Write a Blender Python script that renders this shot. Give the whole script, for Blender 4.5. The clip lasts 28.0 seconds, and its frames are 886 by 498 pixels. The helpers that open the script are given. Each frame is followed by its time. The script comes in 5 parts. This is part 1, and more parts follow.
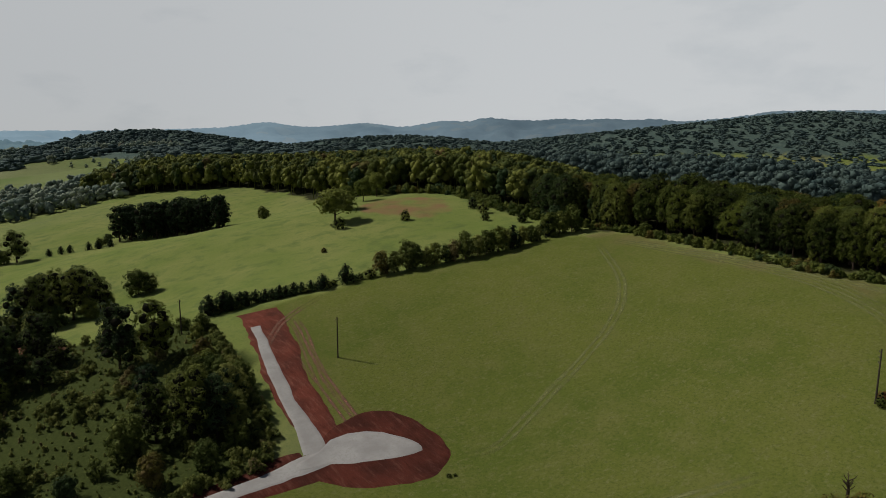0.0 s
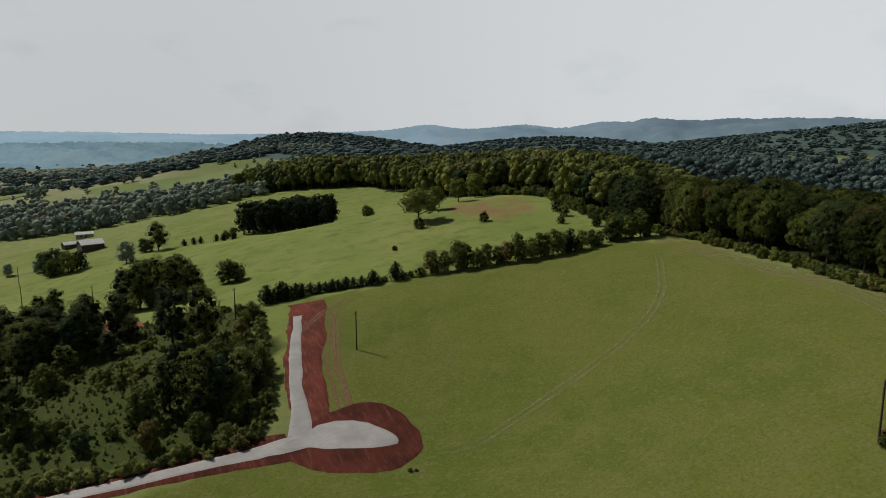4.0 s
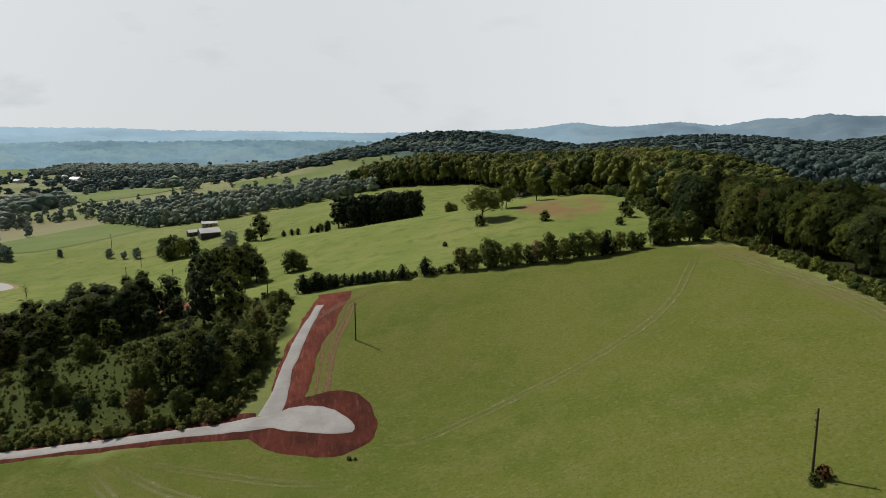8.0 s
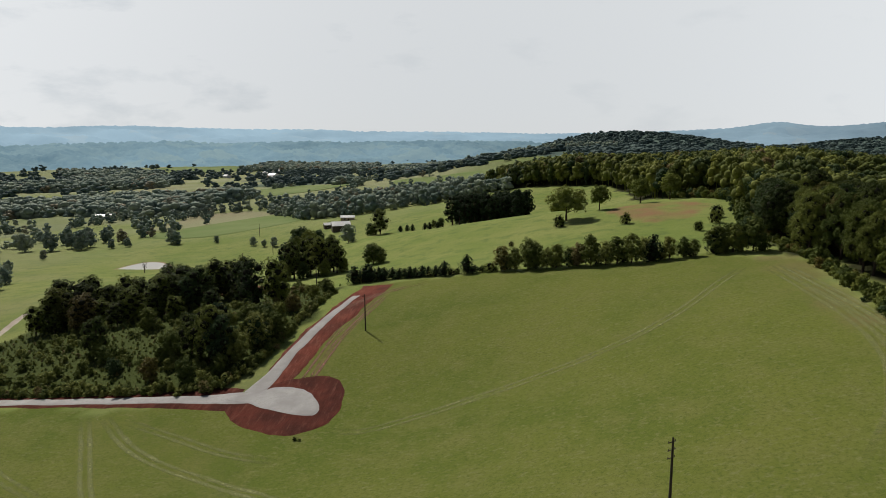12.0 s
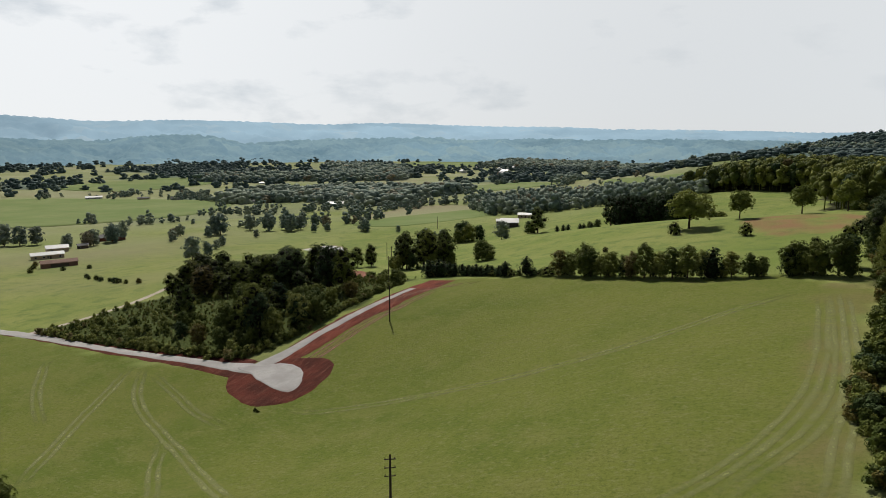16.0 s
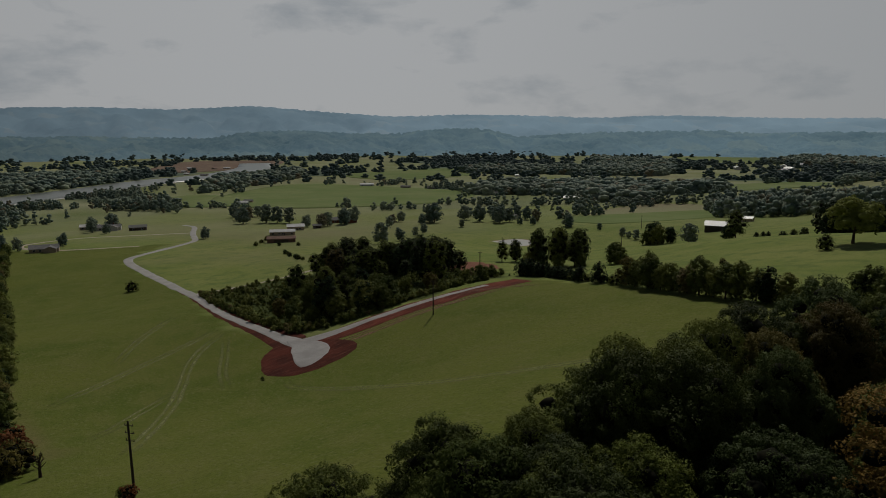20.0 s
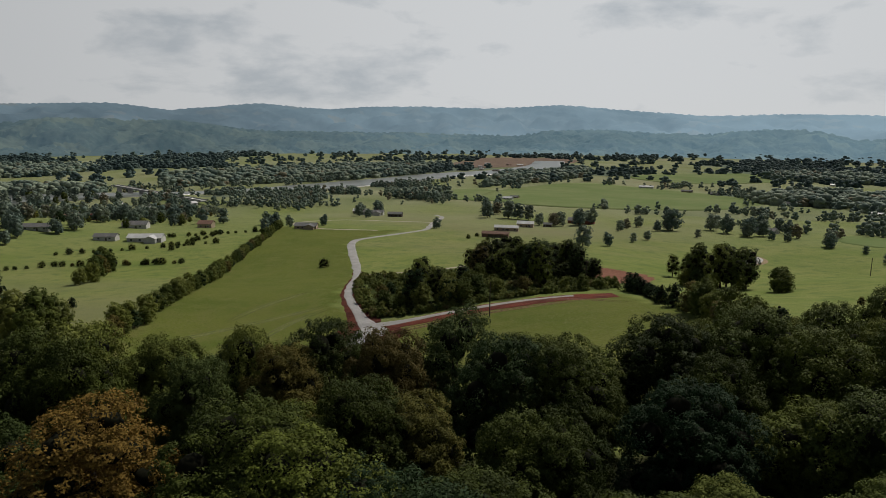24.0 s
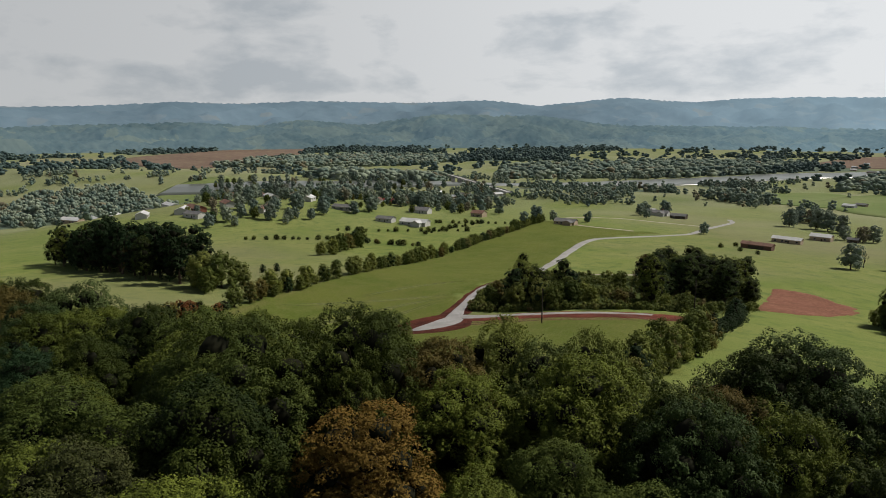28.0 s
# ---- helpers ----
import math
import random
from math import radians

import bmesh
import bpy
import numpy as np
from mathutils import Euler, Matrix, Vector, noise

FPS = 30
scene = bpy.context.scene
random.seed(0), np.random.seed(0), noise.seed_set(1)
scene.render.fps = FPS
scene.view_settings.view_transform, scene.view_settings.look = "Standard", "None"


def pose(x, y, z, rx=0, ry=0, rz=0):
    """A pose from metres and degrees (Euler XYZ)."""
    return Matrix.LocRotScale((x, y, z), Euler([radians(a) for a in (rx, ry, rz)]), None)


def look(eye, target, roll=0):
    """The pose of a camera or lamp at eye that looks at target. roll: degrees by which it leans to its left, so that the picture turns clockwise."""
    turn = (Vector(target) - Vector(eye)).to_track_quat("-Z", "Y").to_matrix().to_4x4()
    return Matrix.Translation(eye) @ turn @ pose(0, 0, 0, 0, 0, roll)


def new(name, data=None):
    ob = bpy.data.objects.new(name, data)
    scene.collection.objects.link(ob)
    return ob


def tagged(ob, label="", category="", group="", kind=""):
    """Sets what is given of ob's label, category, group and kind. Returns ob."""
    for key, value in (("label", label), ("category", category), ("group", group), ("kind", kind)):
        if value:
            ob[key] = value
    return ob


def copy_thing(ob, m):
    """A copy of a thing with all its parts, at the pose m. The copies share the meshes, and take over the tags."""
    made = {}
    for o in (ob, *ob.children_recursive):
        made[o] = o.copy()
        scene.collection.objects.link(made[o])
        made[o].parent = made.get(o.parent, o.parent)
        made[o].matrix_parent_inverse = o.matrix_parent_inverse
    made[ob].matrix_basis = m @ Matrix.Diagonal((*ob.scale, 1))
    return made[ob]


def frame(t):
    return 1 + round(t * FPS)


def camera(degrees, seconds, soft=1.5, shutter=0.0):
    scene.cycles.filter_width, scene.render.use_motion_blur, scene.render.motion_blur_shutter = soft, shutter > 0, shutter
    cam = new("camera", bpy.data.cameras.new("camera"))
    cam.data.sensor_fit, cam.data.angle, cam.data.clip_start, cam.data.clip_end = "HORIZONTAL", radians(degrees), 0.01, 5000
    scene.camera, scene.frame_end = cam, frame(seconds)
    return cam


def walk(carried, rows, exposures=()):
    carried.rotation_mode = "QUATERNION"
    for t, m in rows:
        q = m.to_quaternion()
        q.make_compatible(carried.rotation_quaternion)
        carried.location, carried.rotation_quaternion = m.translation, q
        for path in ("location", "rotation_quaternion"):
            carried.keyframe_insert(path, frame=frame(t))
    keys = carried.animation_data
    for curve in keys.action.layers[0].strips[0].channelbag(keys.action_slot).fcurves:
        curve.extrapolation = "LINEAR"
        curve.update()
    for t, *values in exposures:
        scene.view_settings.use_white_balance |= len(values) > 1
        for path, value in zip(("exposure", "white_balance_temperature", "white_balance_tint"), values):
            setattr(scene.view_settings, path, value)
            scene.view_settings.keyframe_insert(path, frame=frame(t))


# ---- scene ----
cam = camera(66.97, 28.0, 0.9)
# seconds, x, y, z, tilt, heading, lean
PATH = [
    (0, -73.05, -137.45, 52.91, -9.82, -37.25, 0.28),
    (1, -66.48, -142.43, 53.02, -9.87, -33.97, 0.14),
    (2, -59.69, -147.56, 53.07, -9.82, -30.61, -0.03),
    (3, -52.16, -152.55, 53.05, -9.78, -27.21, 0.03),
    (3.5, -48.46, -154.74, 53.05, -9.75, -25.24, -0.05),
    (5.5, -31.61, -161.47, 52.90, -9.73, -19.29, 0.01),
    (6, -27.24, -163.01, 52.83, -9.77, -17.68, -0.08),
    (7, -18.40, -165.87, 52.69, -9.81, -13.98, -0.12),
    (8, -9.12, -168.05, 52.52, -9.83, -10.84, -0.18),
    (9, 0.92, -169.60, 52.38, -9.83, -6.99, -0.13),
    (10, 10.68, -170.61, 52.04, -9.78, -3.61, -0.06),
    (11, 21.89, -170.90, 51.57, -9.71, -0.00, -0.25),
    (12, 35.42, -170.32, 51.31, -9.70, 4.88, -0.26),
    (12.5, 42.12, -169.64, 51.19, -9.67, 7.35, -0.19),
    (14.5, 70.79, -163.04, 51.11, -9.73, 17.66, -0.11),
    (15, 77.56, -160.28, 51.11, -9.79, 20.34, -0.09),
    (16, 91.42, -153.74, 51.05, -9.86, 26.05, 0.09),
    (17, 104.43, -145.92, 51.08, -9.92, 31.24, 0.01),
    (18, 117.00, -136.93, 51.18, -10.07, 37.13, -0.06),
    (19, 128.91, -126.70, 51.35, -10.16, 42.91, -0.09),
    (20, 139.88, -114.64, 51.61, -10.40, 49.78, -0.19),
    (21, 149.80, -100.85, 51.74, -10.47, 56.11, -0.22),
    (22, 158.77, -86.47, 51.76, -10.42, 62.15, -0.05),
    (22.5, 162.79, -79.40, 51.85, -10.34, 65.71, 0.37),
    (24.5, 173.50, -47.68, 52.74, -10.62, 79.28, 0.24),
    (25, 175.17, -38.15, 53.08, -10.67, 82.70, 0.15),
    (26, 177.84, -18.03, 53.76, -10.66, 90.22, 0.03),
    (27, 178.52, 3.31, 54.55, -10.70, 98.85, 0.03),
    (28, 177.45, 24.89, 55.39, -11.10, 106.70, -0.14),
]
# the film's exposure, in stops
EXPOSURES = [(0, -0.66), (3, -0.52), (6, -0.25), (8, -0.12), (11, -0.14), (15, -0.1), (17, 0.0), (18, -0.08), (19, -0.95), (20, -1.36), (21, -1.32), (22, -1.1), (24.5, -0.48), (26, -0.34), (28, -0.2)]
walk(cam, [(t, pose(x, y, z, 90 + tilt, 0, turn) @ pose(0, 0, 0, 0, 0, lean)) for t, x, y, z, tilt, turn, lean in PATH],
     EXPOSURES)

# ---- light ----
SUN_TO = Vector((-0.398, 0.538, 0.743))
world = bpy.data.worlds.new("world")
scene.world = world
world.use_nodes = True
wn, wl = world.node_tree.nodes, world.node_tree.links
wn.clear()


def wnode(kind, **kw):
    n = wn.new(kind)
    for k, v in kw.items():
        n.inputs[k.replace("_", " ")].default_value = v
    return n


sky = wn.new("ShaderNodeTexSky")
sky.sky_type, sky.sun_disc = "NISHITA", False
sky.sun_elevation, sky.sun_rotation = radians(48), radians(-36.5)
sky.dust_density, sky.air_density = 0.4, 0.55
sky_bg = wnode("ShaderNodeBackground", Strength=0.05)
wl.new(sky.outputs[0], sky_bg.inputs["Color"])
coord = wn.new("ShaderNodeTexCoord")
sep = wn.new("ShaderNodeSeparateXYZ")
wl.new(coord.outputs["Generated"], sep.inputs[0])


def wmath(op, a, b=None):
    n = wn.new("ShaderNodeMath")
    n.operation = op
    for i, v in enumerate((a, b)):
        if v is None:
            continue
        if isinstance(v, (int, float)):
            n.inputs[i].default_value = v
        else:
            wl.new(v, n.inputs[i])
    return n.outputs[0]


flat = wn.new("ShaderNodeMapping")
flat.inputs["Scale"].default_value = (1.0, 1.0, 2.6)
wl.new(coord.outputs["Generated"], flat.inputs[0])
puffs = wnode("ShaderNodeTexNoise", Scale=6.6, Detail=8.0, Roughness=0.56, Distortion=0.15)
veil = wnode("ShaderNodeTexNoise", Scale=1.6, Detail=3.0, Roughness=0.5)
wl.new(flat.outputs[0], puffs.inputs["Vector"])
wl.new(flat.outputs[0], veil.inputs["Vector"])
tone = wn.new("ShaderNodeValToRGB")
tone.color_ramp.elements[0].position, tone.color_ramp.elements[0].color = 0.37, (0.46, 0.495, 0.525, 1)
tone.color_ramp.elements[1].position, tone.color_ramp.elements[1].color = 0.475, (0.640, 0.655, 0.665, 1)
wl.new(wmath("ADD", wmath("MULTIPLY", puffs.outputs[0], 0.6), wmath("MULTIPLY", veil.outputs[0], 0.4)), tone.inputs[0])
# heavier bases to the cloud in the west, a thin even sheet of it elsewhere
west = wn.new("ShaderNodeVectorMath")
west.operation = "DOT_PRODUCT"
wl.new(coord.outputs["Generated"], west.inputs[0])
west.inputs[1].default_value = (-1, 0, 0)
even = wn.new("ShaderNodeMix")
even.data_type = "RGBA"
even.inputs[7].default_value = (0.620, 0.645, 0.660, 1)
wl.new(wmath("MAXIMUM", 0.0, wmath("MINIMUM", 0.72, wmath("SUBTRACT", 0.72, wmath("MULTIPLY", west.outputs["Value"], 0.9)))), even.inputs[0])
wl.new(tone.outputs[0], even.inputs[6])
# the cloud is brighter round the sun
toward = wn.new("ShaderNodeVectorMath")
toward.operation = "DOT_PRODUCT"
wl.new(coord.outputs["Generated"], toward.inputs[0])
toward.inputs[1].default_value = SUN_TO
glare = wmath("POWER", wmath("MAXIMUM", toward.outputs["Value"], 0.0), 2.0)
cloud_bg = wnode("ShaderNodeBackground", Strength=1.0)
wl.new(even.outputs[2], cloud_bg.inputs["Color"])


def bank(direction, gain):
    """The cloud is thinner and whiter towards one side."""
    d = wn.new("ShaderNodeVectorMath")
    d.operation = "DOT_PRODUCT"
    wl.new(coord.outputs["Generated"], d.inputs[0])
    d.inputs[1].default_value = direction
    return wmath("MULTIPLY", wmath("POWER", wmath("MAXIMUM", d.outputs["Value"], 0.0), 2.0), gain)


whiter = wmath("ADD", bank((0.87, 0.5, 0), 0.60), bank((-0.94, 0.34, 0), 0.42))
wl.new(wmath("ADD", wmath("ADD", 0.88, whiter), wmath("MULTIPLY", glare, 0.38)), cloud_bg.inputs["Strength"])
mix_bg = wn.new("ShaderNodeMixShader")
# broken cloud overhead, a closed bank of it low down
cover = wmath("MAXIMUM", 0.05, wmath("MINIMUM", 0.94, wmath("SUBTRACT", 1.75, wmath("MULTIPLY", sep.outputs[2], 4.4))))
wl.new(cover, mix_bg.inputs[0])
wl.new(sky_bg.outputs[0], mix_bg.inputs[1])
wl.new(cloud_bg.outputs[0], mix_bg.inputs[2])
w_out = wn.new("ShaderNodeOutputWorld")
wl.new(mix_bg.outputs[0], w_out.inputs[0])

sun_data = bpy.data.lights.new("sun", "SUN")
sun_data.energy, sun_data.angle, sun_data.color = 5.0, radians(0.6), (1.0, 0.95, 0.86)
sun = new("sun", sun_data)
sun.matrix_world = look((0, 0, 300), Vector((0, 0, 300)) - SUN_TO)

# ---- the lie of the land ----
BASE = -64.88
# height, x, y, two half-widths and the turn of each swell of the ground
HILLS = [
    (59, 180.9, 44.1, 303, 343, -0.86),
    (29, 285.3, -225.5, 232, 560.4, -0.67),
    (34.8, 205.9, 599.8, 158.2, 299.3, 0.03),
    (25.5, -342.4, -318.1, 134.9, 90.5, -0.25),
    (-18.4, -70.7, 193, 120.2, 70.7, -0.25),
    (6.2, 63.8, -39.7, 48, 347.9, 0.9),
    (-15, 12.7, -45.7, 48, 48, 0),
    (9.7, -388.1, -150.2, 117.3, 184.3, 0.35),
    (21.1, 6.6, 171.4, 72.9, 48, -0.34),
    (14.7, -360.5, 203.3, 304, 365.9, -0.62),
    (-7.6, 72.9, 254.7, 290, 48, 0.95),
    (27.7, -808.8, -767.5, 543.7, 142, -1.66),
    (60.1, 487.3, 832.5, 523.8, 389.7, -0.61),
]
# the wooded hills beyond the farm
FAR_HILLS = [
    (106, 390, 1750, 270, 300, 0.15),
    (56, 935, 1230, 240, 150, -0.5),
    (97, 1640, 1180, 520, 240, -0.6),
    (173, 2500, 950, 480, 420, -0.9),
    (103, 1500, 2200, 500, 300, -0.2),
    (27, 70, 960, 260, 150, 0.5),

]
SWELLS = [np.array(h, float) for h in HILLS + FAR_HILLS]


def ground_z(x, y):
    x, y = np.asarray(x, float), np.asarray(y, float)
    z = np.full(np.broadcast(x, y).shape, BASE)
    for a, cx, cy, sx, sy, th in SWELLS:
        u = (x - cx) * np.cos(th) + (y - cy) * np.sin(th)
        v = -(x - cx) * np.sin(th) + (y - cy) * np.cos(th)
        z = z + a * np.exp(-(u / sx) ** 2 / 2 - (v / sy) ** 2 / 2)
    return z


def gz(x, y):
    return float(ground_z(x, y))


def inside(px, py, ring):
    """Which points lie inside a closed outline."""
    px, py = np.asarray(px, float), np.asarray(py, float)
    hit = np.zeros(px.shape, bool)
    for (x0, y0), (x1, y1) in zip(ring, ring[1:] + ring[:1]):
        if y0 == y1:
            continue
        hit ^= ((y0 > py) != (y1 > py)) & (px < (x1 - x0) * (py - y0) / (y1 - y0) + x0)
    return hit


def lumpy(x, y, size, seed=0):
    """A smooth random field from about -1 to 1."""
    r = np.random.RandomState(seed)
    v = np.zeros(np.broadcast(x, y).shape)
    for k in range(9):
        a, s, p = r.uniform(0, 2 * np.pi), r.uniform(0.6, 1.9) / size * 2 * np.pi, r.uniform(0, 2 * np.pi)
        v = v + np.sin((np.cos(a) * x + np.sin(a) * y) * s + p)
    return v / 3.2


# ---- materials ----
def shader(name, rough=0.9):
    m = bpy.data.materials.new(name)
    m.use_nodes = True
    bsdf = m.node_tree.nodes["Principled BSDF"]
    bsdf.inputs["Roughness"].default_value = rough
    bsdf.inputs["Specular IOR Level"].default_value = 0.25
    return m, m.node_tree.nodes, m.node_tree.links, bsdf


def node(nodes, links, kind, ins=(), **attrs):
    n = nodes.new(kind)
    for k, v in attrs.items():
        if k == "operation":
            n.operation = v
        elif k == "data_type":
            n.data_type = v
        elif k == "blend_type":
            n.blend_type = v
        elif k == "attribute_name":
            n.attribute_name = v
    for k, v in dict(ins).items():
        if isinstance(v, bpy.types.NodeSocket):
            links.new(v, n.inputs[k])
        else:
            n.inputs[k].default_value = v
    return n


def mixed(nodes, links, fac, a, b):
    n = nodes.new("ShaderNodeMix")
    n.data_type = "RGBA"
    for sock, v in ((n.inputs[0], fac), (n.inputs[6], a), (n.inputs[7], b)):
        if isinstance(v, bpy.types.NodeSocket):
            links.new(v, sock)
        else:
            sock.default_value = v if isinstance(v, (int, float)) else (*v, 1)
    return n.outputs[2]


def ramp(nodes, links, fac, lo, hi):
    n = nodes.new("ShaderNodeMapRange")
    links.new(fac, n.inputs[0])
    n.inputs[1].default_value, n.inputs[2].default_value = lo, hi
    return n.outputs[0]


def place(nodes, links, stretch=(1, 1, 1)):
    g = nodes.new("ShaderNodeNewGeometry")
    mp = nodes.new("ShaderNodeMapping")
    mp.inputs["Scale"].default_value = stretch
    links.new(g.outputs["Position"], mp.inputs[0])
    return mp.outputs[0]


def grain(nodes, links, vec, size, detail=4.0, rough=0.6):
    return node(nodes, links, "ShaderNodeTexNoise", {"Vector": vec, "Scale": 1.0 / size, "Detail": detail, "Roughness": rough}).outputs[0]


def relief(nodes, links, bsdf, h, strength, dist):
    b = node(nodes, links, "ShaderNodeBump", {"Height": h, "Strength": strength, "Distance": dist})
    links.new(b.outputs[0], bsdf.inputs["Normal"])


def two_tone(name, a, b, size, fine, c=None, rough=0.9, bump=0.4, bump_size=0.1, local=False):
    """A matt surface: two colours in patches, a third in fine grain."""
    m, n, l, s = shader(name, rough)
    if rough > 0.92:
        s.inputs["Specular IOR Level"].default_value = 0.05
    vec = nodes_local(n, l) if local else place(n, l)
    big = ramp(n, l, grain(n, l, vec, size, 3), 0.36, 0.64)
    col = mixed(n, l, big, a, b)
    f = grain(n, l, vec, fine, 4, 0.7)
    col = mixed(n, l, ramp(n, l, f, 0.5, 0.75), col, c or tuple(0.6 * v for v in a))
    l.new(col, s.inputs["Base Color"])
    if bump:
        relief(n, l, s, f, bump, bump_size)
    return m


def nodes_local(n, l):
    return n.new("ShaderNodeTexCoord").outputs["Object"]


def ground_material():
    m, n, l, s = shader("grass_ground", 0.95)
    s.inputs["Specular IOR Level"].default_value = 0.04
    vec = place(n, l)
    far = grain(n, l, vec, 420, 4, 0.6)
    wide = grain(n, l, vec, 34, 4, 0.6)
    patchy = grain(n, l, vec, 7.0, 4, 0.62)
    tuft = grain(n, l, vec, 0.6, 5, 0.84)
    fine = grain(n, l, vec, 0.5, 3, 0.7)
    streak = grain(n, l, place(n, l, (0.8, 1.2, 1)), 1.0, 4, 0.68)

    def mask(key):
        return node(n, l, "ShaderNodeAttribute", attribute_name=key).outputs["Fac"]

    # the mown field: olive with a little straw
    hay = mixed(n, l, ramp(n, l, wide, 0.36, 0.64), (0.088, 0.114, 0.021), (0.122, 0.136, 0.030))
    hay = mixed(n, l, ramp(n, l, patchy, 0.45, 0.75), hay, (0.134, 0.139, 0.040))
    hay = mixed(n, l, ramp(n, l, streak, 0.52, 0.82), hay, (0.172, 0.163, 0.076))
    hay = mixed(n, l, ramp(n, l, tuft, 0.47, 0.74), hay, (0.056, 0.078, 0.014))
    # grazed pasture: brighter, with weeds
    past = mixed(n, l, ramp(n, l, wide, 0.34, 0.66), (0.135, 0.176, 0.042), (0.196, 0.215, 0.068))
    past = mixed(n, l, ramp(n, l, patchy, 0.5, 0.75), past, (0.091, 0.128, 0.038))
    past = mixed(n, l, ramp(n, l, tuft, 0.52, 0.76), past, (0.068, 0.106, 0.029))
    past = mixed(n, l, ramp(n, l, far, 0.52, 0.74), past, (0.190, 0.173, 0.103))
    tone = mask("tone")
    past = mixed(n, l, ramp(n, l, tone, 0.0, 0.45), (0.099, 0.123, 0.066), past)
    past = mixed(n, l, ramp(n, l, tone, 0.62, 1.0), past, (0.236, 0.194, 0.136))
    # meadows out over the valley, paled by distance haze painted into the colour
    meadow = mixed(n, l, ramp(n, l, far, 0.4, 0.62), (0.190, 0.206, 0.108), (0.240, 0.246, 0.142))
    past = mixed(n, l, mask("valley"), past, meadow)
    col = mixed(n, l, mask("hay"), past, hay)
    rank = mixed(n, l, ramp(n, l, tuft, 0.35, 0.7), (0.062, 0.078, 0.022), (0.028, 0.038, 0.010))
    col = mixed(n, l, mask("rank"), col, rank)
    dry = mixed(n, l, ramp(n, l, tuft, 0.4, 0.7), (0.176, 0.135, 0.070), (0.098, 0.098, 0.033))
    col = mixed(n, l, mask("dry"), col, dry)
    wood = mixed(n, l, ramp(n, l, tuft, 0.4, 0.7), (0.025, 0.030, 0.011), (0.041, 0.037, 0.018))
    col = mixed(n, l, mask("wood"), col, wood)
    # far forest floor, with the blue of distance haze painted in
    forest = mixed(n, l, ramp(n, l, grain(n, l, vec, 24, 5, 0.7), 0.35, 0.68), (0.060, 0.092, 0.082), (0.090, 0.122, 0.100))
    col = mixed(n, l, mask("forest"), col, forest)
    bare = mixed(n, l, ramp(n, l, tuft, 0.38, 0.7), (0.238, 0.123, 0.074), (0.148, 0.123, 0.049))
    col = mixed(n, l, mask("bare"), col, bare)
    l.new(col, s.inputs["Base Color"])
    both = node(n, l, "ShaderNodeMath", {0: tuft, 1: fine}, operation="ADD").outputs[0]
    relief(n, l, s, both, 0.5, 0.30)
    return m


def leaf_material(name, dark, light, turn=None, share=0.0, thinness=0.16, shade=0.45, cool=None, gloss=0.06):
    """Waxy leaves: each tree its own shade, each clump a little lighter or darker, and light through the blade."""
    m, n, l, s = shader(name, 0.7)
    s.inputs["Specular IOR Level"].default_value = gloss

    def calc(op, a, b=0.0):
        return node(n, l, "ShaderNodeMath", {0: a, 1: b}, operation=op).outputs[0]

    # single trees differ by object, the trees of a joined wood by their own number
    own = node(n, l, "ShaderNodeAttribute", attribute_name="tree").outputs["Fac"]
    info = calc("FRACT", calc("ADD", n.new("ShaderNodeObjectInfo").outputs["Random"], own))
    isle = n.new("ShaderNodeNewGeometry").outputs["Random Per Island"]
    vec = place(n, l)
    mid = tuple(0.5 * (p + q) for p, q in zip(dark, light))
    col = mixed(n, l, info, dark, mid)
    col = mixed(n, l, ramp(n, l, info, 0.45, 0.85), col, tuple(1.15 * v for v in light))
    col = mixed(n, l, calc("MULTIPLY", ramp(n, l, grain(n, l, vec, 9.0, 2), 0.38, 0.62), 0.4), col, light)
    apart = calc("FRACT", calc("MULTIPLY", info, 7.3))
    if cool:
        # some trees lean to blue-green
        col = mixed(n, l, ramp(n, l, apart, 0.72, 0.95), col, cool)
    if turn:
        k = ramp(n, l, calc("FRACT", calc("MULTIPLY", info, 23.7)), 1.0 - share, 1.0 - share + 0.04)
        col = mixed(n, l, k, col, turn)
    tufts = calc("MULTIPLY", ramp(n, l, grain(n, l, vec, 1.5, 3, 0.6), 0.44, 0.66), shade)
    col = mixed(n, l, tufts, col, tuple(0.55 * v for v in dark))
    col = mixed(n, l, calc("MULTIPLY", isle, 0.6 * shade), col, tuple(0.6 * v for v in dark))
    l.new(col, s.inputs["Base Color"])
    thin = node(n, l, "ShaderNodeBsdfTranslucent", {"Color": col})
    out = n["Material Output"]
    mx = node(n, l, "ShaderNodeMixShader", {0: thinness, 1: s.outputs[0], 2: thin.outputs[0]})
    l.new(mx.outputs[0], out.inputs[0])
    return m


GROUND = ground_material()
GRAVEL = two_tone("pale_gravel", (0.345, 0.335, 0.325), (0.265, 0.256, 0.248), 6.0, 0.5, (0.27, 0.25, 0.235), 0.95, 0.5, 0.08)
TRAVELLED = two_tone("travelled_gravel", (0.40, 0.35, 0.30), (0.30, 0.255, 0.21), 9.0, 0.6, (0.22, 0.18, 0.14), 0.95, 0.5, 0.08)


